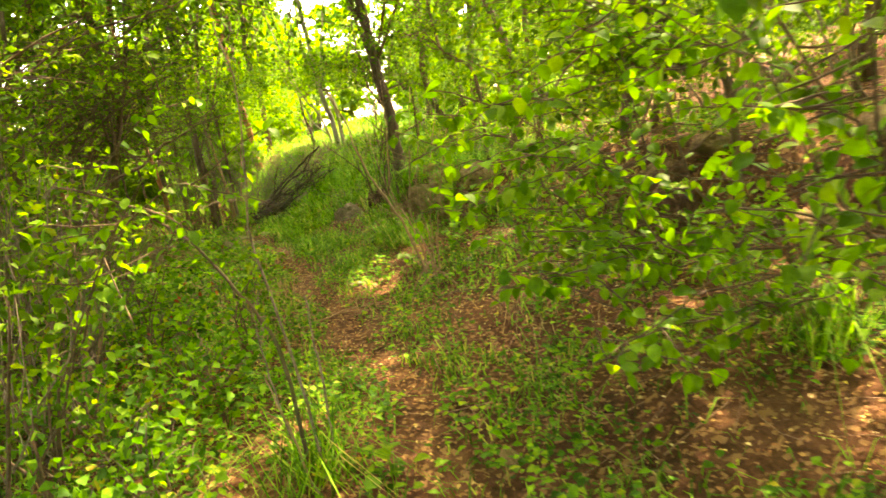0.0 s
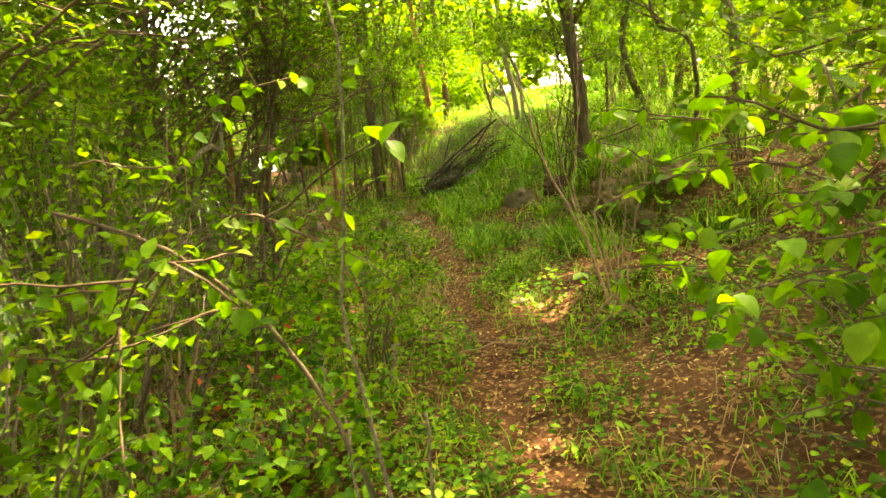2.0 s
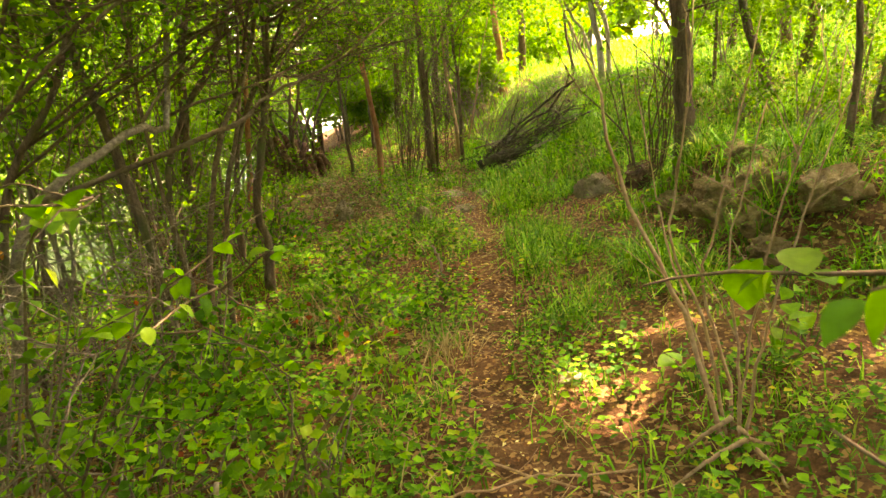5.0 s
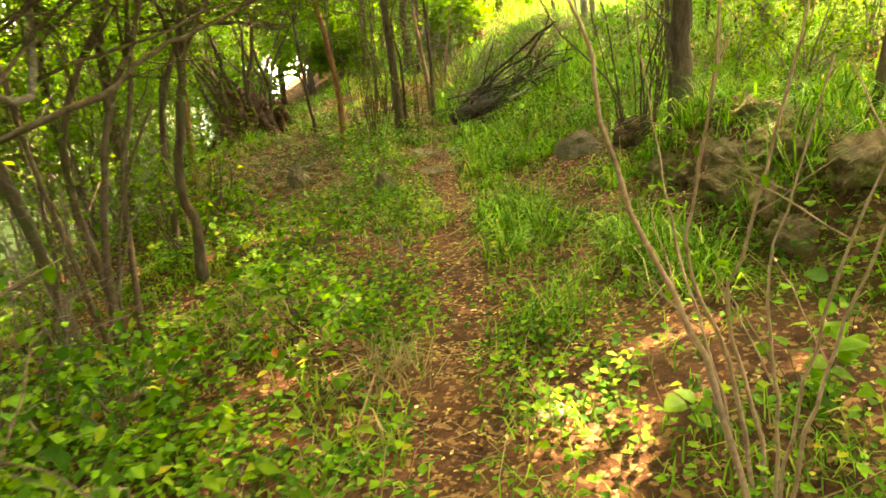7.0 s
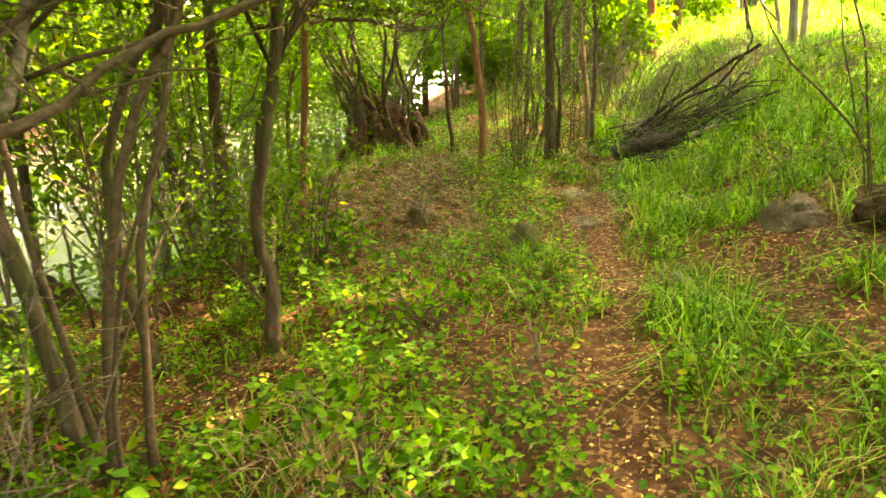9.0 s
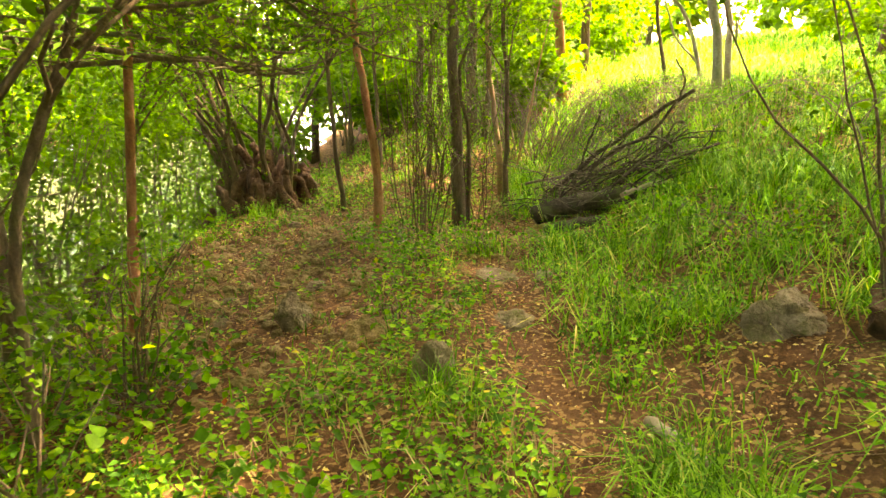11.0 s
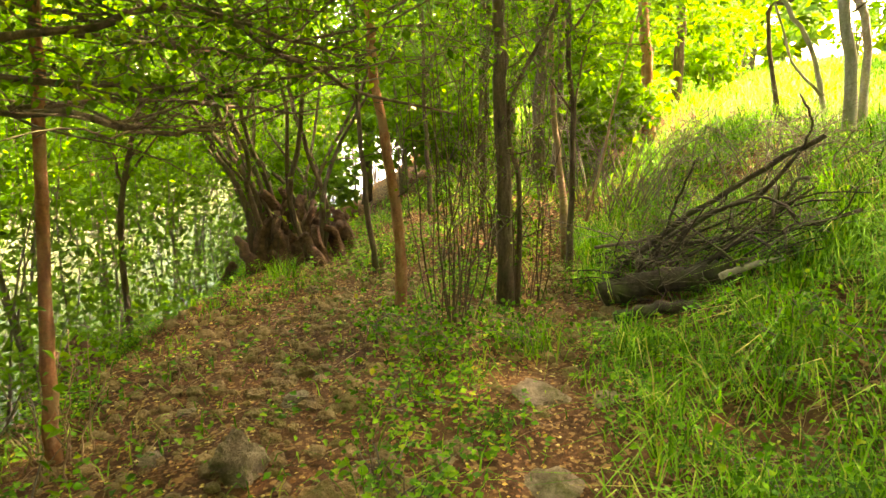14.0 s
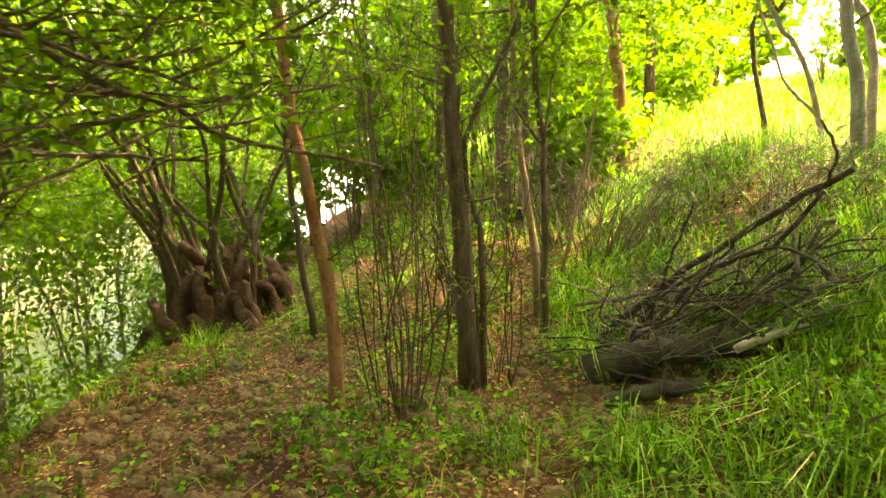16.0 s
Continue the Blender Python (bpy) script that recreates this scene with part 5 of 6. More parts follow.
def brush_heap():
    """Heaped dead branches on the side of the mound."""
    at = on(-3.3, 13.9)
    parts = []

    def rod(pts, a, b, mat, n=12):
        t = Tubes()
        q = bent(pts, n, a * 0.4)
        t.add(q, taper(n, a, b), 7)
        parts.append(t.build("stick", mat))
        return q

    mains = [rod([(-4.0, 13.8, 0.2), (-3.5, 13.92, 0.66), (-3.03, 14.0, 1.0), (-2.58, 14.04, 1.34)], 0.026, 0.02, M_LOG),
             rod([(-3.6, 13.75, 0.4), (-3.3, 13.78, 0.72), (-2.95, 13.85, 0.9), (-2.72, 13.85, 1.22)], 0.022, 0.014, M_LOG),
             rod([(-3.68, 13.8, 0.35), (-3.55, 13.85, 0.8), (-3.42, 13.85, 1.14)], 0.014, 0.008, M_LOG),
             rod([(-2.75, 14.0, 1.15), (-2.66, 14.0, 1.4), (-2.76, 14.0, 1.62)], 0.012, 0.008, M_LOG),
             rod([(-4.3, 14.1, 0.3), (-3.6, 14.15, 0.5), (-2.9, 14.1, 0.95)], 0.016, 0.01, M_TWIG)]
    # long limbs stacked under and beside the two big ones, rising towards the mound
    for k in range(11):
        f = rng.uniform(0, 0.75)
        b = np.array([-4.05 + 1.1 * f, 13.82 + rng.normal(0, 0.18), 0.0])
        b[2] = ground_z(b[0], b[1]) + rng.uniform(0.0, 0.12) + 0.25 * f
        L = rng.uniform(0.55, 1.35) * (1.1 - 0.6 * f)
        d = np.array([rng.uniform(0.35, 0.85), rng.normal(0.05, 0.3), rng.uniform(0.2, 0.95)]) * L
        r = rng.uniform(0.006, 0.018)
        mains.append(rod([b, b + d * 0.35 + rng.normal(0, 0.07, 3), b + d * 0.7 + rng.normal(0, 0.09, 3), b + d + rng.normal(0, 0.12, 3)], r, r * 0.4, M_LOG if k % 3 else M_TWIG, 10))
    for k in range(75):
        x, y = rng.uniform(-4.2, -2.6), rng.normal(13.75, 0.22)
        a = rng.uniform(0, 6.28)
        L = rng.uniform(0.15, 0.45)
        dx, dy = L * math.cos(a), 0.6 * L * math.sin(a)
        z0 = rng.uniform(0.01, 0.12 + 0.42 * (x + 4.2) / 1.6)
        r = rng.uniform(0.005, 0.016)
        rod([on(x - dx, y - dy, z0), on(x, y, z0 + rng.uniform(0, 0.1)), on(x + dx, y + dy, z0 + rng.normal(0.03, 0.05))], r, r * 0.6, M_LOG, 6)
    lines = []
    for k in range(34):
        f = rng.uniform(0, 1)
        b = np.array([-3.9 + 1.2 * f + rng.normal(0, 0.1), 13.75 + rng.normal(0, 0.22), 0.0])
        b[2] = ground_z(b[0], b[1]) + rng.uniform(0, 0.25)
        d = np.array([rng.normal(0.35, 0.75), rng.normal(0.1, 0.5), rng.uniform(0.15, 0.9)])
        L = rng.uniform(0.3, 0.85)
        m = b + d * L * 0.5 + rng.normal(0, 0.06, 3)
        r = rng.uniform(0.005, 0.012)
        lines.append((rod([b, m, b + d * L + rng.normal(0, 0.08, 3)], r, r * 0.4, M_LOG if k % 3 else M_TWIG, 8), r))
    tw = Tubes()
    for q, r in [(m, 0.01) for m in mains[:5]] * 5 + [(m, 0.01) for m in mains[5:]] * 2 + lines * 2:
        for s in sprout(q, 4, 0.42, 0.003, 0.1, 1.0, 1.0, 0.25, 4):
            tw.add(s[0], taper(len(s[0]), 0.0035, 0.0015), 3)
    parts.append(tagged(tw.build("twigs", M_TWIG), kind="stuff"))
    thing("brushwood_heap", at, parts, "heap of dark dead branches and twigs on a grassy mound", "brushwood")


brush_heap()


def bare_scrub(x, y, n, h, r, lean, label):
    """A tangle of fine leafless twigs."""
    z = ground_z(x, y)
    tw = Tubes()
    for _ in range(n):
        b = np.array([x + rng.normal(0, r * 0.4), y + rng.normal(0, r * 0.4), z])
        tip = b + (rng.normal(lean, r), rng.normal(0, r * 0.6), h * rng.uniform(0.4, 1.1))
        q = bent([b, (b + tip) / 2 + (0, 0, 0.2 * h) + rng.normal(0, 0.08, 3), tip], 8, 0.012)
        tw.add(q, taper(8, 0.007, 0.002), 4)
        for s in sprout(q, 5, 0.4, 0.003, 0.25, 1.0, 0.9, 0.3, 4):
            tw.add(s[0], taper(len(s[0]), 0.003, 0.0014), 3)
    o = tagged(tw.build("twigs", M_TWIG), kind="stuff")
    thing("bare_scrub", (x, y, z), [o], label, "scrub")


bare_scrub(-4.3, 15.4, 34, 1.1, 0.5, 0.3, "grey tangle of leafless twigs behind the path")
bare_scrub(-3.0, 15.0, 32, 0.6, 0.6, 0.3, "grey tangle of dead twigs behind the brushwood heap")
bare_scrub(-5.0, 15.8, 30, 1.3, 0.5, 0.0, "grey leafless scrub at the wood edge")
bare_scrub(-2.7, 4.5, 22, 1.3, 0.4, 0.0, "brown tangle of dead stems in the undergrowth")
bare_scrub(-3.2, 3.3, 24, 1.6, 0.5, 0.1, "brown tangle of dead stems in the undergrowth")
bare_scrub(-3.6, 6.1, 22, 1.2, 0.4, 0.0, "brown tangle of dead stems in the thicket")
bare_scrub(-6.4, 9.4, 26, 0.9, 0.4, 0.2, "dry brown leafless scrub near the river bank")


def coppice_stool():
    """The knotted root stool at the foot of the coppiced tree."""
    parts = []
    for k in range(46):
        a = rng.uniform(0, 2 * np.pi)
        d = 0.75 * rng.uniform(0, 1) ** 0.6
        x, y = -8.0 + d * math.cos(a), 14.0 + d * math.sin(a)
        z = ground_z(x, y)
        top = 0.72 * (1 - 0.6 * (d / 0.75) ** 2) * rng.uniform(0.6, 1.15)
        t = Tubes()
        t.add(bent([(x + 0.1 * math.cos(a), y + 0.1 * math.sin(a), z - 0.08), (x + rng.normal(0, 0.05), y + rng.normal(0, 0.05), z + top * 0.55), (x + rng.normal(0, 0.08), y + rng.normal(0, 0.08), z + top)], 7, 0.015), taper(7, rng.uniform(0.05, 0.11), rng.uniform(0.03, 0.06)), 7)
        parts.append(t.build("root", M_ROOT))
    ob = new("root_stool")
    at = on(-8.0, 14.0)
    ob.location = at
    for q in parts:
        q.parent = ob
        q.matrix_parent_inverse = Matrix.Translation(-Vector(at))
    tagged(ob, "dark knotted root stool on the river bank", "tree stump")
    # the first stump is a dark lump set at the bank's black hollow
    stone(1.5, 5.0, 0.3, 0.25, 0.55, M_ROOT, "dark stump in the hollow under the bank", 0.3, 10, 93, name="stump")
    stone(-1.18, 10.72, 0.24, 0.2, 0.22, M_ROOT, "dark knotted stump of a shrub in the bank", 0.35, 10, 90, name="stump")
    stone(-6.55, 8.0, 0.3, 0.26, 0.36, M_ROOT, "dark mossy stump in the thicket", 0.3, 10, 91, name="stump")
    stone(-7.2, 10.9, 0.32, 0.28, 0.4, M_ROOT, "dark rotten stump near the river bank", 0.3, 10, 92, name="stump")


coppice_stool()


def hanging_branches():
    """Dead grey branches that reach over the path side from the trees."""
    parts = []
    lines = []
    sets = [[(-5.75, 9.2, 2.0), (-4.97, 9.92, 1.83), (-4.78, 10.23, 1.79), (-4.61, 10.46, 1.77), (-4.3, 10.75, 1.85)],
            [(-5.3, 9.1, 1.85), (-4.62, 9.72, 1.71), (-4.5, 9.94, 1.65), (-4.36, 10.14, 1.63)],
            [(-5.4, 10.0, 2.6), (-4.89, 10.43, 2.27), (-4.73, 10.63, 2.04), (-4.55, 10.82, 1.88), (-4.36, 11.0, 1.74), (-4.0, 11.3, 1.62)],
            [(-5.5, 9.4, 2.0), (-4.93, 9.98, 2.03), (-4.79, 10.22, 2.11), (-4.61, 10.46, 2.07), (-4.3, 10.8, 1.9)],
            [(-5.6, 10.2, 2.3), (-5.2, 10.9, 2.35), (-4.8, 11.5, 2.3), (-4.4, 12.0, 2.4)],
            [(-6.0, 10.6, 2.1), (-5.6, 11.2, 2.0), (-5.3, 11.7, 1.9), (-5.0, 12.0, 2.0)]]
    upper = [[(-5.75, 9.2, 2.2), (-5.3, 9.9, 2.3), (-5.0, 10.6, 2.25), (-4.9, 11.3, 2.35)], [(-5.6, 9.3, 2.5), (-4.9, 9.9, 2.5), (-4.3, 10.4, 2.35), (-3.9, 10.9, 2.3)],
            [(-6.0, 9.8, 1.7), (-5.7, 10.7, 1.75), (-5.6, 11.5, 1.65), (-5.7, 12.1, 1.6)], [(-5.6, 9.6, 2.8), (-5.1, 10.4, 2.6), (-4.7, 11.3, 2.5), (-4.2, 12.2, 2.6)], [(-6.1, 9.9, 2.3), (-6.2, 10.9, 2.2), (-6.1, 11.8, 2.0)], [(-5.5, 9.4, 3.0), (-5.2, 10.5, 3.0), (-5.4, 11.6, 2.9), (-5.6, 12.6, 3.0)], [(-5.7, 9.3, 2.4), (-6.3, 10.6, 2.7), (-6.7, 11.8, 2.6), (-6.9, 12.8, 2.7)], [(-5.6, 9.3, 2.7), (-5.9, 10.8, 3.0), (-6.1, 12.2, 3.1)], [(-5.4, 9.6, 3.1), (-4.6, 10.8, 3.0), (-4.4, 12.0, 3.0)]]
    for pts in sets + upper:
        t = Tubes()
        q = bent(pts, 16, 0.01)
        t.add(q, taper(16, 0.02, 0.006), 6)
        parts.append(t.build("bough", M_BARK))
        lines.append((q, 0.01))
    tw = Tubes()
    more = []
    for q, r in lines:
        for s in sprout(q, 16, 0.7, 0.006, 0.1, 1.0, 0.9, 0.1, 6):
            tw.add(s[0], taper(len(s[0]), 0.006, 0.002), 4)
            more.append(s)
            for u in sprout(s[0], 3, 0.3, 0.003, 0.3, 1.0, 0.9, 0.1, 4):
                tw.add(u[0], taper(len(u[0]), 0.003, 0.0015), 3)
                more.append(u)
    parts.append(tagged(tw.build("twigs", M_BARK), kind="stuff"))
    p, a = along(more, 24, 0.04)
    k = p[:, 2] > 1.75
    parts.append(tagged(leaves("foliage", p[k], a[k], rng.uniform(0.03, 0.06, k.sum()), M_LEAF), kind="stuff"))
    trunk = Tubes()
    trunk.add(bent([on(-6.1, 9.3, -0.05), (-6.0, 9.3, 1.0), (-5.75, 9.2, 2.0), (-5.5, 9.4, 3.0), (-5.2, 9.8, 4.2)], 16, 0.01), taper(16, 0.06, 0.03, 0.4), 9)
    parts.append(trunk.build("trunk", M_BARK))
    thing("dead_tree", on(-6.1, 9.3), parts, "half-dead tree with bare grey branches reaching over the path", "tree")
    parts = []
    sweep = []
    for pts, r in [([(-3.7, 6.9, 2.0), (-3.45, 7.1, 2.15), (-3.2, 7.3, 2.4), (-2.8, 7.6, 2.6)], 0.012), ([(-3.55, 6.3, 1.5), (-3.6, 6.8, 1.85), (-3.5, 7.2, 2.2), (-3.2, 7.6, 2.75)], 0.012), ([(-3.6, 6.6, 1.55), (-4.0, 7.0, 1.95), (-4.1, 7.5, 2.3), (-3.9, 8.0, 2.6)], 0.011), ([(-3.65, 6.7, 1.7), (-3.2, 7.0, 2.1), (-2.9, 7.4, 2.25), (-2.4, 7.8, 2.5)], 0.01), ([(-3.6, 5.6, 1.2), (-2.81, 6.09, 1.47), (-2.72, 6.27, 1.56), (-2.6, 6.46, 1.68), (-2.46, 6.63, 1.75), (-2.2, 7.0, 2.0)], 0.016), ([(-3.6, 6.6, 1.55), (-3.16, 7.05, 1.72), (-3.0, 7.29, 1.81), (-2.79, 7.49, 1.84), (-2.51, 7.69, 1.88)], 0.01)]:
        t = Tubes()
        q = bent(pts, 16, 0.006)
        t.add(q, taper(16, r, r * 0.4), 7)
        parts.append(t.build("bough", M_BRANCH))
        sweep += sprout(q, 9, 0.55, 0.004, 0.2, 1.0, 0.9, 0.3, 5)
    tw = Tubes()
    for q, r in sweep:
        tw.add(q, taper(len(q), 0.004, 0.0015), 4)
    parts.append(tagged(tw.build("twigs", M_BRANCH), kind="stuff"))
    p, a = along(sweep, 7)
    k = p[:, 2] > 1.6
    parts.append(tagged(leaves("foliage", p[k], a[k], rng.uniform(0.03, 0.05, k.sum()), M_LEAF), kind="stuff"))
    t = Tubes()
    t.add(bent([on(-3.85, 5.45, -0.05), (-3.8, 5.5, 0.7), (-3.6, 5.6, 1.2), (-3.5, 6.2, 1.5), (-3.6, 6.6, 1.55), (-3.7, 6.9, 2.4)], 18, 0.008), taper(18, 0.035, 0.015), 8)
    parts.append(t.build("trunk", M_TWIG))
    thing("dead_tree", on(-3.85, 5.45), parts, "thin grey leaning tree with bare branches", "tree")


hanging_branches()

# ---- ground cover ----


# trodden or stony patches: round the stones, the logs and the fork of the path
BARE_SPOTS = [(-3.4, 9.7, 0.3), (-4.1, 10.1, 0.34), (-4.69, 10.2, 0.36), (-3.35, 10.85, 0.36), (-3.73, 11.7, 0.42), (-1.72, 10.75, 0.45), (-1.25, 10.55, 0.4), (-3.85, 13.2, 0.4), (-3.5, 13.25, 0.38), (-3.2, 13.35, 0.35), (-4.25, 13.15, 0.5), (-4.2, 12.6, 0.36), (-4.0, 12.1, 0.36),
              (0.3, 7.0, 0.4), (1.4, 2.4, 0.5), (1.0, 3.9, 0.5)]


def bare(x, y):
    """0 where plants grow, 1 on trodden or bare soil."""
    s = x - path_x(y)
    b = 1 - smooth(0.05, 0.3, np.abs(s + 0.12 * wave(x, y, 3.1)) + 0.08 * wave(x, y, 9.0))
    b = b * (1 - 0.2 * smooth(11.2, 12.6, y)) * (1 - (1 - smooth(2.6, 3.8, y)) * smooth(-0.25, 0.35, wave(x, y, 4.3, 1.0)))
    b = np.maximum(b, 0.86 * smooth(0.0, 0.5, 1.0 - ((x + 5.6 + 0.45 * (y - 11)) / 1.5) ** 2 - ((y - 11.4) / 2.6) ** 2 + 0.5 * wave(x, y, 2.6)))
    b = np.maximum(b, 0.55 * smooth(0.0, 0.5, 1.0 - ((x + 1.85) / 0.6) ** 2 - ((y - 10.1) / 1.1) ** 2 + 0.5 * wave(x, y, 4.1)))
    b = np.maximum(b, 0.85 * smooth(0.0, 0.35, wave(x, y, 2.4, 2.0) + 0.35 * wave(x, y, 6.1)) * smooth(0.45, 0.9, s) * (1 - smooth(11, 12.5, y)))
    b = np.maximum(b, 0.8 * smooth(0.08, 0.4, wave(x, y, 2.7, 4.0) + 0.35 * wave(x, y, 6.7, 1.0)) * smooth(0.3, 0.8, -s))
    for cx, cy, r in BARE_SPOTS:
        b = np.maximum(b, 0.95 * (1 - smooth(0.55 * r, r, np.hypot(x - cx, y - cy) + 0.06 * wave(x, y, 8.0))))
    return b


def scatter(n, x0, x1, y0, y1, keep):
    x, y = rng.uniform(x0, x1, n), rng.uniform(y0, y1, n)
    k = rng.uniform(0, 1, n) < keep(x, y)
    x, y = x[k], y[k]
    return np.stack([x, y, land(x, y)], -1)


def blades(p, height, width):
    """Bent grass blades."""
    n = len(p)
    a = rng.uniform(0, 2 * np.pi, n)
    d = np.stack([np.cos(a), np.sin(a), 0 * a], -1)
    side = np.stack([-np.sin(a), np.cos(a), 0 * a], -1) * (width * rng.uniform(0.6, 1.3, n))[:, None]
    H = (height * rng.uniform(0.5, 1.3, n))[:, None]
    lean = rng.uniform(0.3, 2.0, (n, 1)) * H
    z = np.array([0, 0, 1.0])
    m = p + d * lean * 0.35 + z * H * 0.6
    t = p + d * lean * 1.05 + z * H * np.maximum(1 - 0.3 * (lean / H) ** 2, 0.12)
    q = p - z * 0.01
    v = np.stack([q - side, q + side, m + side * 0.8, t, m - side * 0.8], 1).reshape(-1, 3)
    k = np.arange(n)[:, None] * 5
    return v, [k + [0, 1, 2, 4], k + [4, 2, 3]]


def lush(x, y):
    s = x - path_x(y)
    g = 0.62 + 0.38 * smooth(7.0, 10.0, y) * smooth(0.2, 0.9, s)
    g = g * (0.3 + 0.7 * smooth(-0.3, 0.35, wave(x, y, 2.1, 0.7))) * (0.35 + 0.65 * smooth(-0.25, 0.3, wave(x, y, 6.3, 2.7)))
    return np.clip(g * (1 - bare(x, y)), 0, 1) * (1 - smooth(4.0, 5.0, -s)) * (1 - 0.85 * smooth(1.9, 2.8, s) * (1 - smooth(10.5, 12.0, y)))


def build_grass():
    p = scatter(250000, -8.5, 2.2, 0.6, 17.5, lush)
    h = 0.105 + 0.115 * smooth(9.5, 12.5, p[:, 1]) * smooth(0.4, 1.4, p[:, 0] - path_x(p[:, 1]))
    h = h * (0.75 + 0.5 * smooth(-0.5, 0.5, wave(p[:, 0], p[:, 1], 5.3, 1.9)))
    v, f = blades(p, h, 0.0044)
    ob = add_mesh("grass", v, f, M_GRASS)
    tagged(ob, "fresh green grass along the footpath and on the mound", "grass", kind="stuff")
    p = scatter(90000, -22, 12, 15.6, 44, lambda x, y: 0.9 * smooth(-2.5, -0.5, x - path_x(y)) * (1 - smooth(13, 16, x - path_x(y))))
    v, f = blades(p, 0.24 + 0.01 * (p[:, 1] - 15), 0.006 + 0.0005 * (p[:, 1] - 15))
    tagged(add_mesh("meadow_grass", v, f, M_GRASS), "tall bright grass of the sunny clearing", "grass", kind="stuff")
    p = scatter(30000, -8, 2.2, 0.6, 16, lambda x, y: 0.5 * (1 - bare(x, y)) * smooth(0.1, 0.5, wave(x, y, 1.4, 3.0)))
    v, f = blades(p, 0.2 + 0 * p[:, 0], 0.003)
    tagged(add_mesh("dry_grass", v, f, M_DRYGRASS), "dry straw-coloured grass stalks among the green", "grass", kind="stuff")


def build_herbs():
    def keep(x, y):
        s = x - path_x(y)
        g = np.where(s < 0, 0.95, 0.62) * (0.3 + 0.7 * smooth(-0.4, 0.3, wave(x, y, 2.9, 5.0)))
        return np.clip(g * (1 - 0.97 * bare(x, y)), 0, 1) * (1 - smooth(3.6, 4.4, -s) * smooth(7, 9, y)) * (1 - 0.25 * smooth(9, 11, y))
    p = scatter(42000, -8.0, 3.0, 0.6, 16.5, keep)
    k = rng.integers(3, 8, len(p))
    q = np.repeat(p, k, 0)
    a = rng.uniform(0, 2 * np.pi, len(q))
    tall = np.repeat(rng.uniform(0.03, 0.22, len(p)), k) * rng.uniform(0.4, 1.0, len(q))
    q = q + np.stack([np.cos(a) * 0.03, np.sin(a) * 0.03, tall], -1)
    ax = np.stack([np.cos(a), np.sin(a), rng.uniform(-0.2, 0.5, len(q))], -1)
    near = q[:, 1] < 10.0
    size = rng.uniform(0.02, 0.058, len(q))
    for k, five, name in ((near, True, "herbs"), (~near, False, "herbs")):
        ob = leaves(name, q[k], ax[k], size[k], M_HERB, 0.75, five=five, upward=2.5, gaps=False)
        tagged(ob, "low leafy green herbs and nettles covering the soil", "herbs", kind="stuff")


def build_litter():
    p = scatter(150000, -8.0, 3.5, 0.6, 16.0, lambda x, y: np.clip(0.2 + 0.8 * bare(x, y), 0, 1) * (1 - smooth(4, 5, path_x(y) - x)) * (1 - 0.3 * smooth(3, 4.5, x - path_x(y))))
    p[:, 2] += rng.uniform(0.004, 0.014, len(p))
    ax = rng.normal(0, 1, (len(p), 3)) * (1, 1, 0.18)
    ob = leaves("fallen_leaves", p, ax, rng.uniform(0.01, 0.036, len(p)), M_LITTER, 0.6, five=False, upward=3.0, gaps=False)
    tagged(ob, "dry brown and yellow fallen leaves on the soil", "leaf litter", kind="stuff")


build_grass()
build_herbs()
build_litter()


def small_growth():
    """Tufts, rust-red leaves and dry stalks along the path."""
    for x, y, n, h, mat, label in [(-0.85, 2.85, 160, 0.42, M_GRASS, "tuft of long green grass round a sapling"), (-2.9, 7.05, 170, 0.3, M_DRYGRASS, "tuft of dry straw-coloured grass"),
                                   (-1.95, 6.75, 90, 0.24, M_DRYGRASS, "small tuft of dry grass"), (-7.3, 13.2, 120, 0.26, M_GRASS, "fresh green tuft of grass on the bank"), (1.55, 2.9, 150, 0.4, M_GRASS, "tuft of long bright grass below the bank"),
                                   (-3.3, 9.65, 120, 0.28, M_GRASS, "tuft of green grass beside a stone"), (-2.0, 9.4, 140, 0.28, M_GRASS, "lush tuft of grass beside the path"), (-2.5, 11.0, 140, 0.3, M_GRASS, "lush tuft of grass beside the path"), (-4.1, 12.4, 120, 0.26, M_GRASS, "tuft of grass between two paths")]:
        p = np.stack([rng.normal(x, 0.1, n), rng.normal(y, 0.1, n), np.zeros(n)], -1)
        p[:, 2] = land(p[:, 0], p[:, 1])
        v, f = blades(p, h + 0 * p[:, 0], 0.0035)
        ob = add_mesh("grass_tuft", v, f, mat)
        tagged(ob, label, "grass", kind="stuff")
    P = []
    for x, y, z, r, n in [(-2.53, 6.57, 0.2, 0.2, 7), (-2.2, 4.4, 0.3, 0.4, 22), (-2.6, 3.4, 0.5, 0.4, 20), (-3.0, 5.6, 0.25, 0.5, 20), (-2.3, 5.4, 0.25, 0.4, 14), (-3.4, 6.9, 0.2, 0.3, 10), (-4.3, 8.4, 0.1, 0.4, 8), (-3.1, 8.0, 0.05, 0.4, 6)]:
        P.append(np.array([x, y, z + ground_z(x, y)]) + rng.normal(0, 1, (n, 3)) * r * (1, 1, 0.6))
    P = np.concatenate(P)
    P[:, 2] = np.maximum(P[:, 2], land(P[:, 0], P[:, 1]) + 0.03)
    ob = leaves("withered_leaves", P, rng.normal(0, 1, P.shape), rng.uniform(0.03, 0.06, len(P)), M_RUST, 0.7, gaps=False)
    tagged(ob, "rust-red withered leaves caught in the undergrowth", "leaves", kind="stuff")


small_growth()


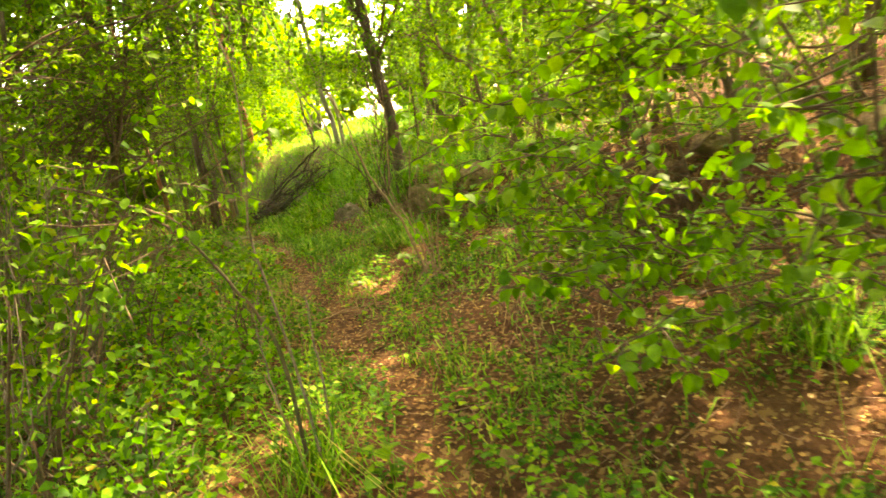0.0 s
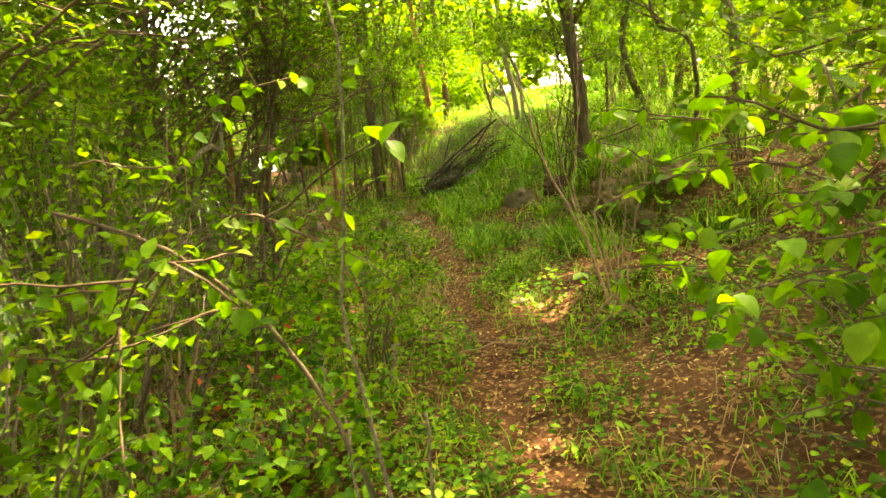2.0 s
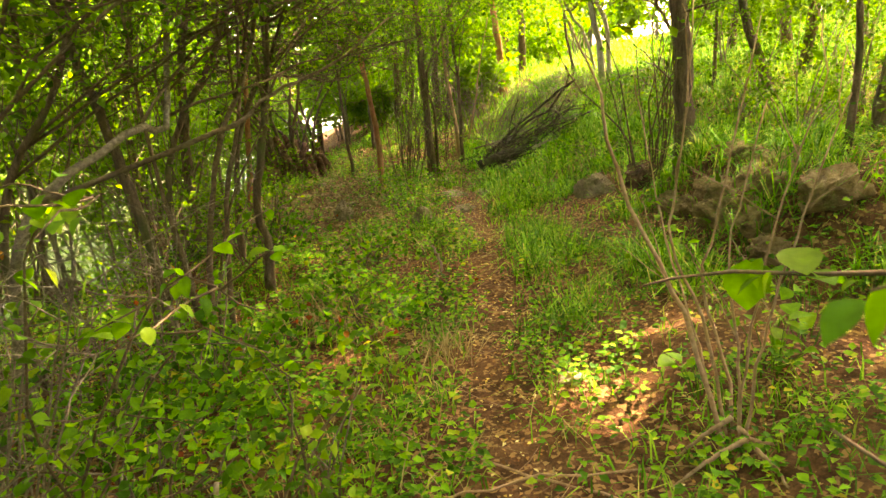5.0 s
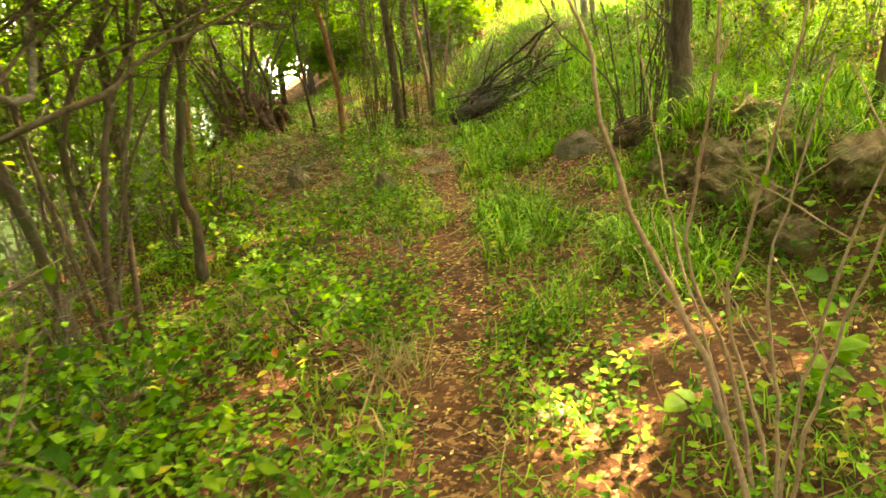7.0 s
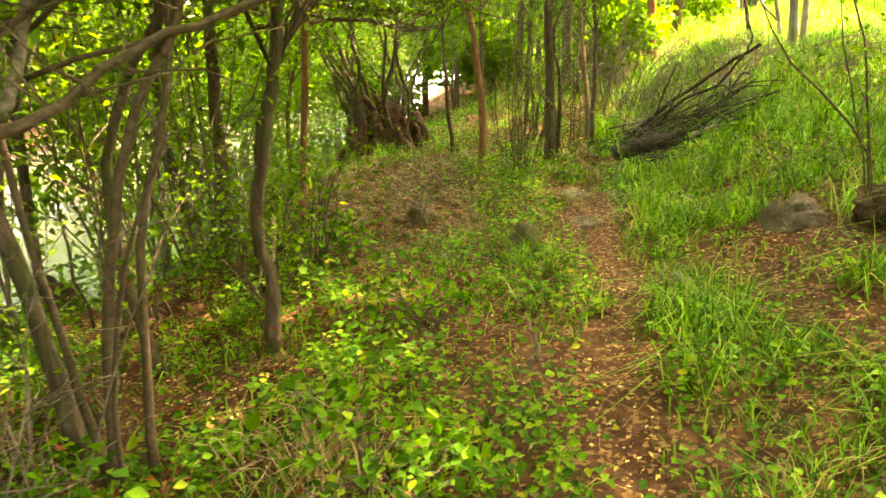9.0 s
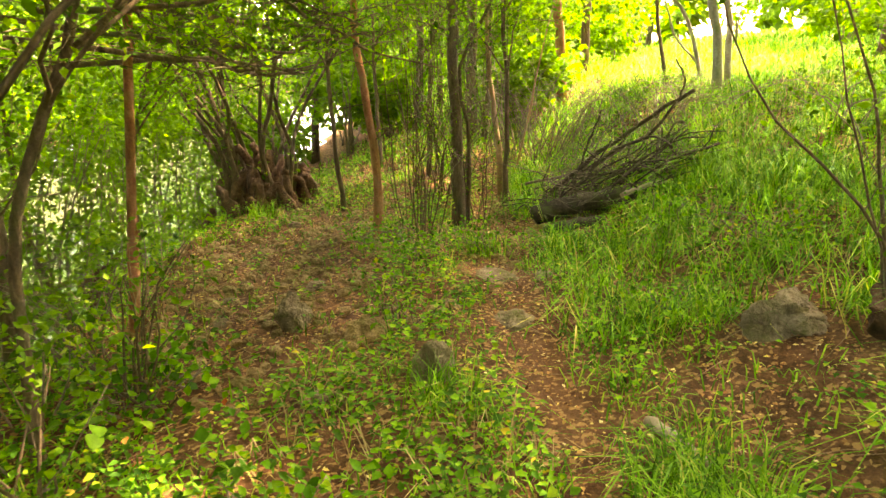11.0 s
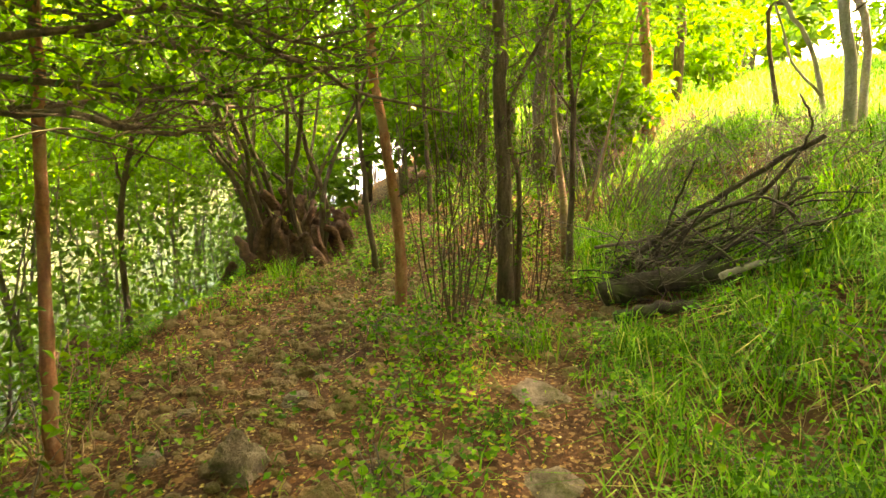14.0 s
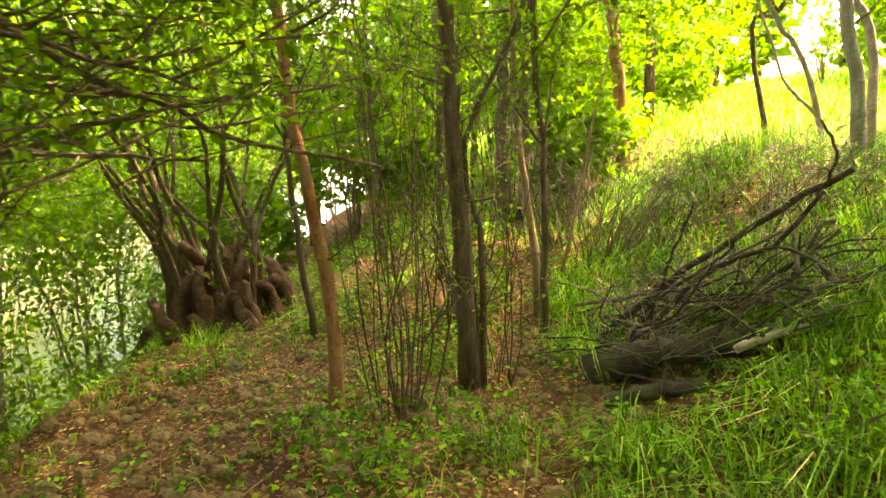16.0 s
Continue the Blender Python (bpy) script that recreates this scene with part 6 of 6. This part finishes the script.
def earth_clods():
    """Dark clods and crumbs of earth on the bare ground."""
    bm = bmesh.new()
    n = 0
    while n < 1300:
        x, y = rng.uniform(-7.6, -3.6), rng.uniform(9.2, 14.2)
        if rng.uniform() > float(bare(np.array(x), np.array(y))):
            continue
        n += 1
        r = 0.012 + 0.05 * rng.uniform() ** 2.2
        got = bmesh.ops.create_icosphere(bm, subdivisions=1, radius=r)
        turn = Euler(tuple(rng.uniform(0, 3, 3))).to_matrix()
        for v in got["verts"]:
            c = turn @ (v.co * rng.uniform(0.75, 1.2))
            v.co = Vector((c.x * 1.25 + x, c.y + y, c.z * 0.7 + ground_z(x, y) + r * 0.25))
    me = bpy.data.meshes.new("earth_clods")
    bm.to_mesh(me)
    bm.free()
    me.materials.append(M_EARTHROCK)
    tagged(new("earth_clods", me), "dark clods of earth on bare trodden soil", "earth", kind="stuff")


earth_clods()


def fallen_twigs():
    """Thin dead twigs strewn over the ground."""
    tw = Tubes()
    p = scatter(2600, -7.0, 2.5, 1.0, 15.0, lambda x, y: 0.25 + 0.3 * bare(x, y))
    for c in p:
        a = rng.uniform(0, 6.28)
        L = rng.uniform(0.05, 0.28)
        d = np.array([math.cos(a), math.sin(a), 0.0]) * L
        q = np.stack([c - d, c + rng.normal(0, 0.15, 3) * L * (1, 1, 0), c + d])
        q[:, 2] = land(q[:, 0], q[:, 1]) + rng.uniform(0.006, 0.03)
        tw.add(bent(q, 4), taper(4, rng.uniform(0.0015, 0.004), 0.001), 3)
    tagged(tw.build("fallen_twigs", M_CANE), "thin dead twigs strewn over soil and grass", "twigs", kind="stuff")


fallen_twigs()


def lush_tufts():
    """Longer clumps of grass on the mound and along the path."""
    P = []
    for _ in range(150):
        y = rng.uniform(7.5, 15.0)
        x = float(path_x(y)) + rng.uniform(0.35, 3.0)
        if float(bare(np.array(x), np.array(y))) > 0.4:
            continue
        n = rng.integers(40, 90)
        P.append(np.stack([rng.normal(x, 0.09, n), rng.normal(y, 0.09, n), np.zeros(n)], -1))
    p = np.concatenate(P)
    p[:, 2] = land(p[:, 0], p[:, 1])
    v, f = blades(p, 0.3 + 0 * p[:, 0], 0.0046)
    tagged(add_mesh("grass_clumps", v, f, M_GRASS), "long arching clumps of bright grass", "grass", kind="stuff")


lush_tufts()
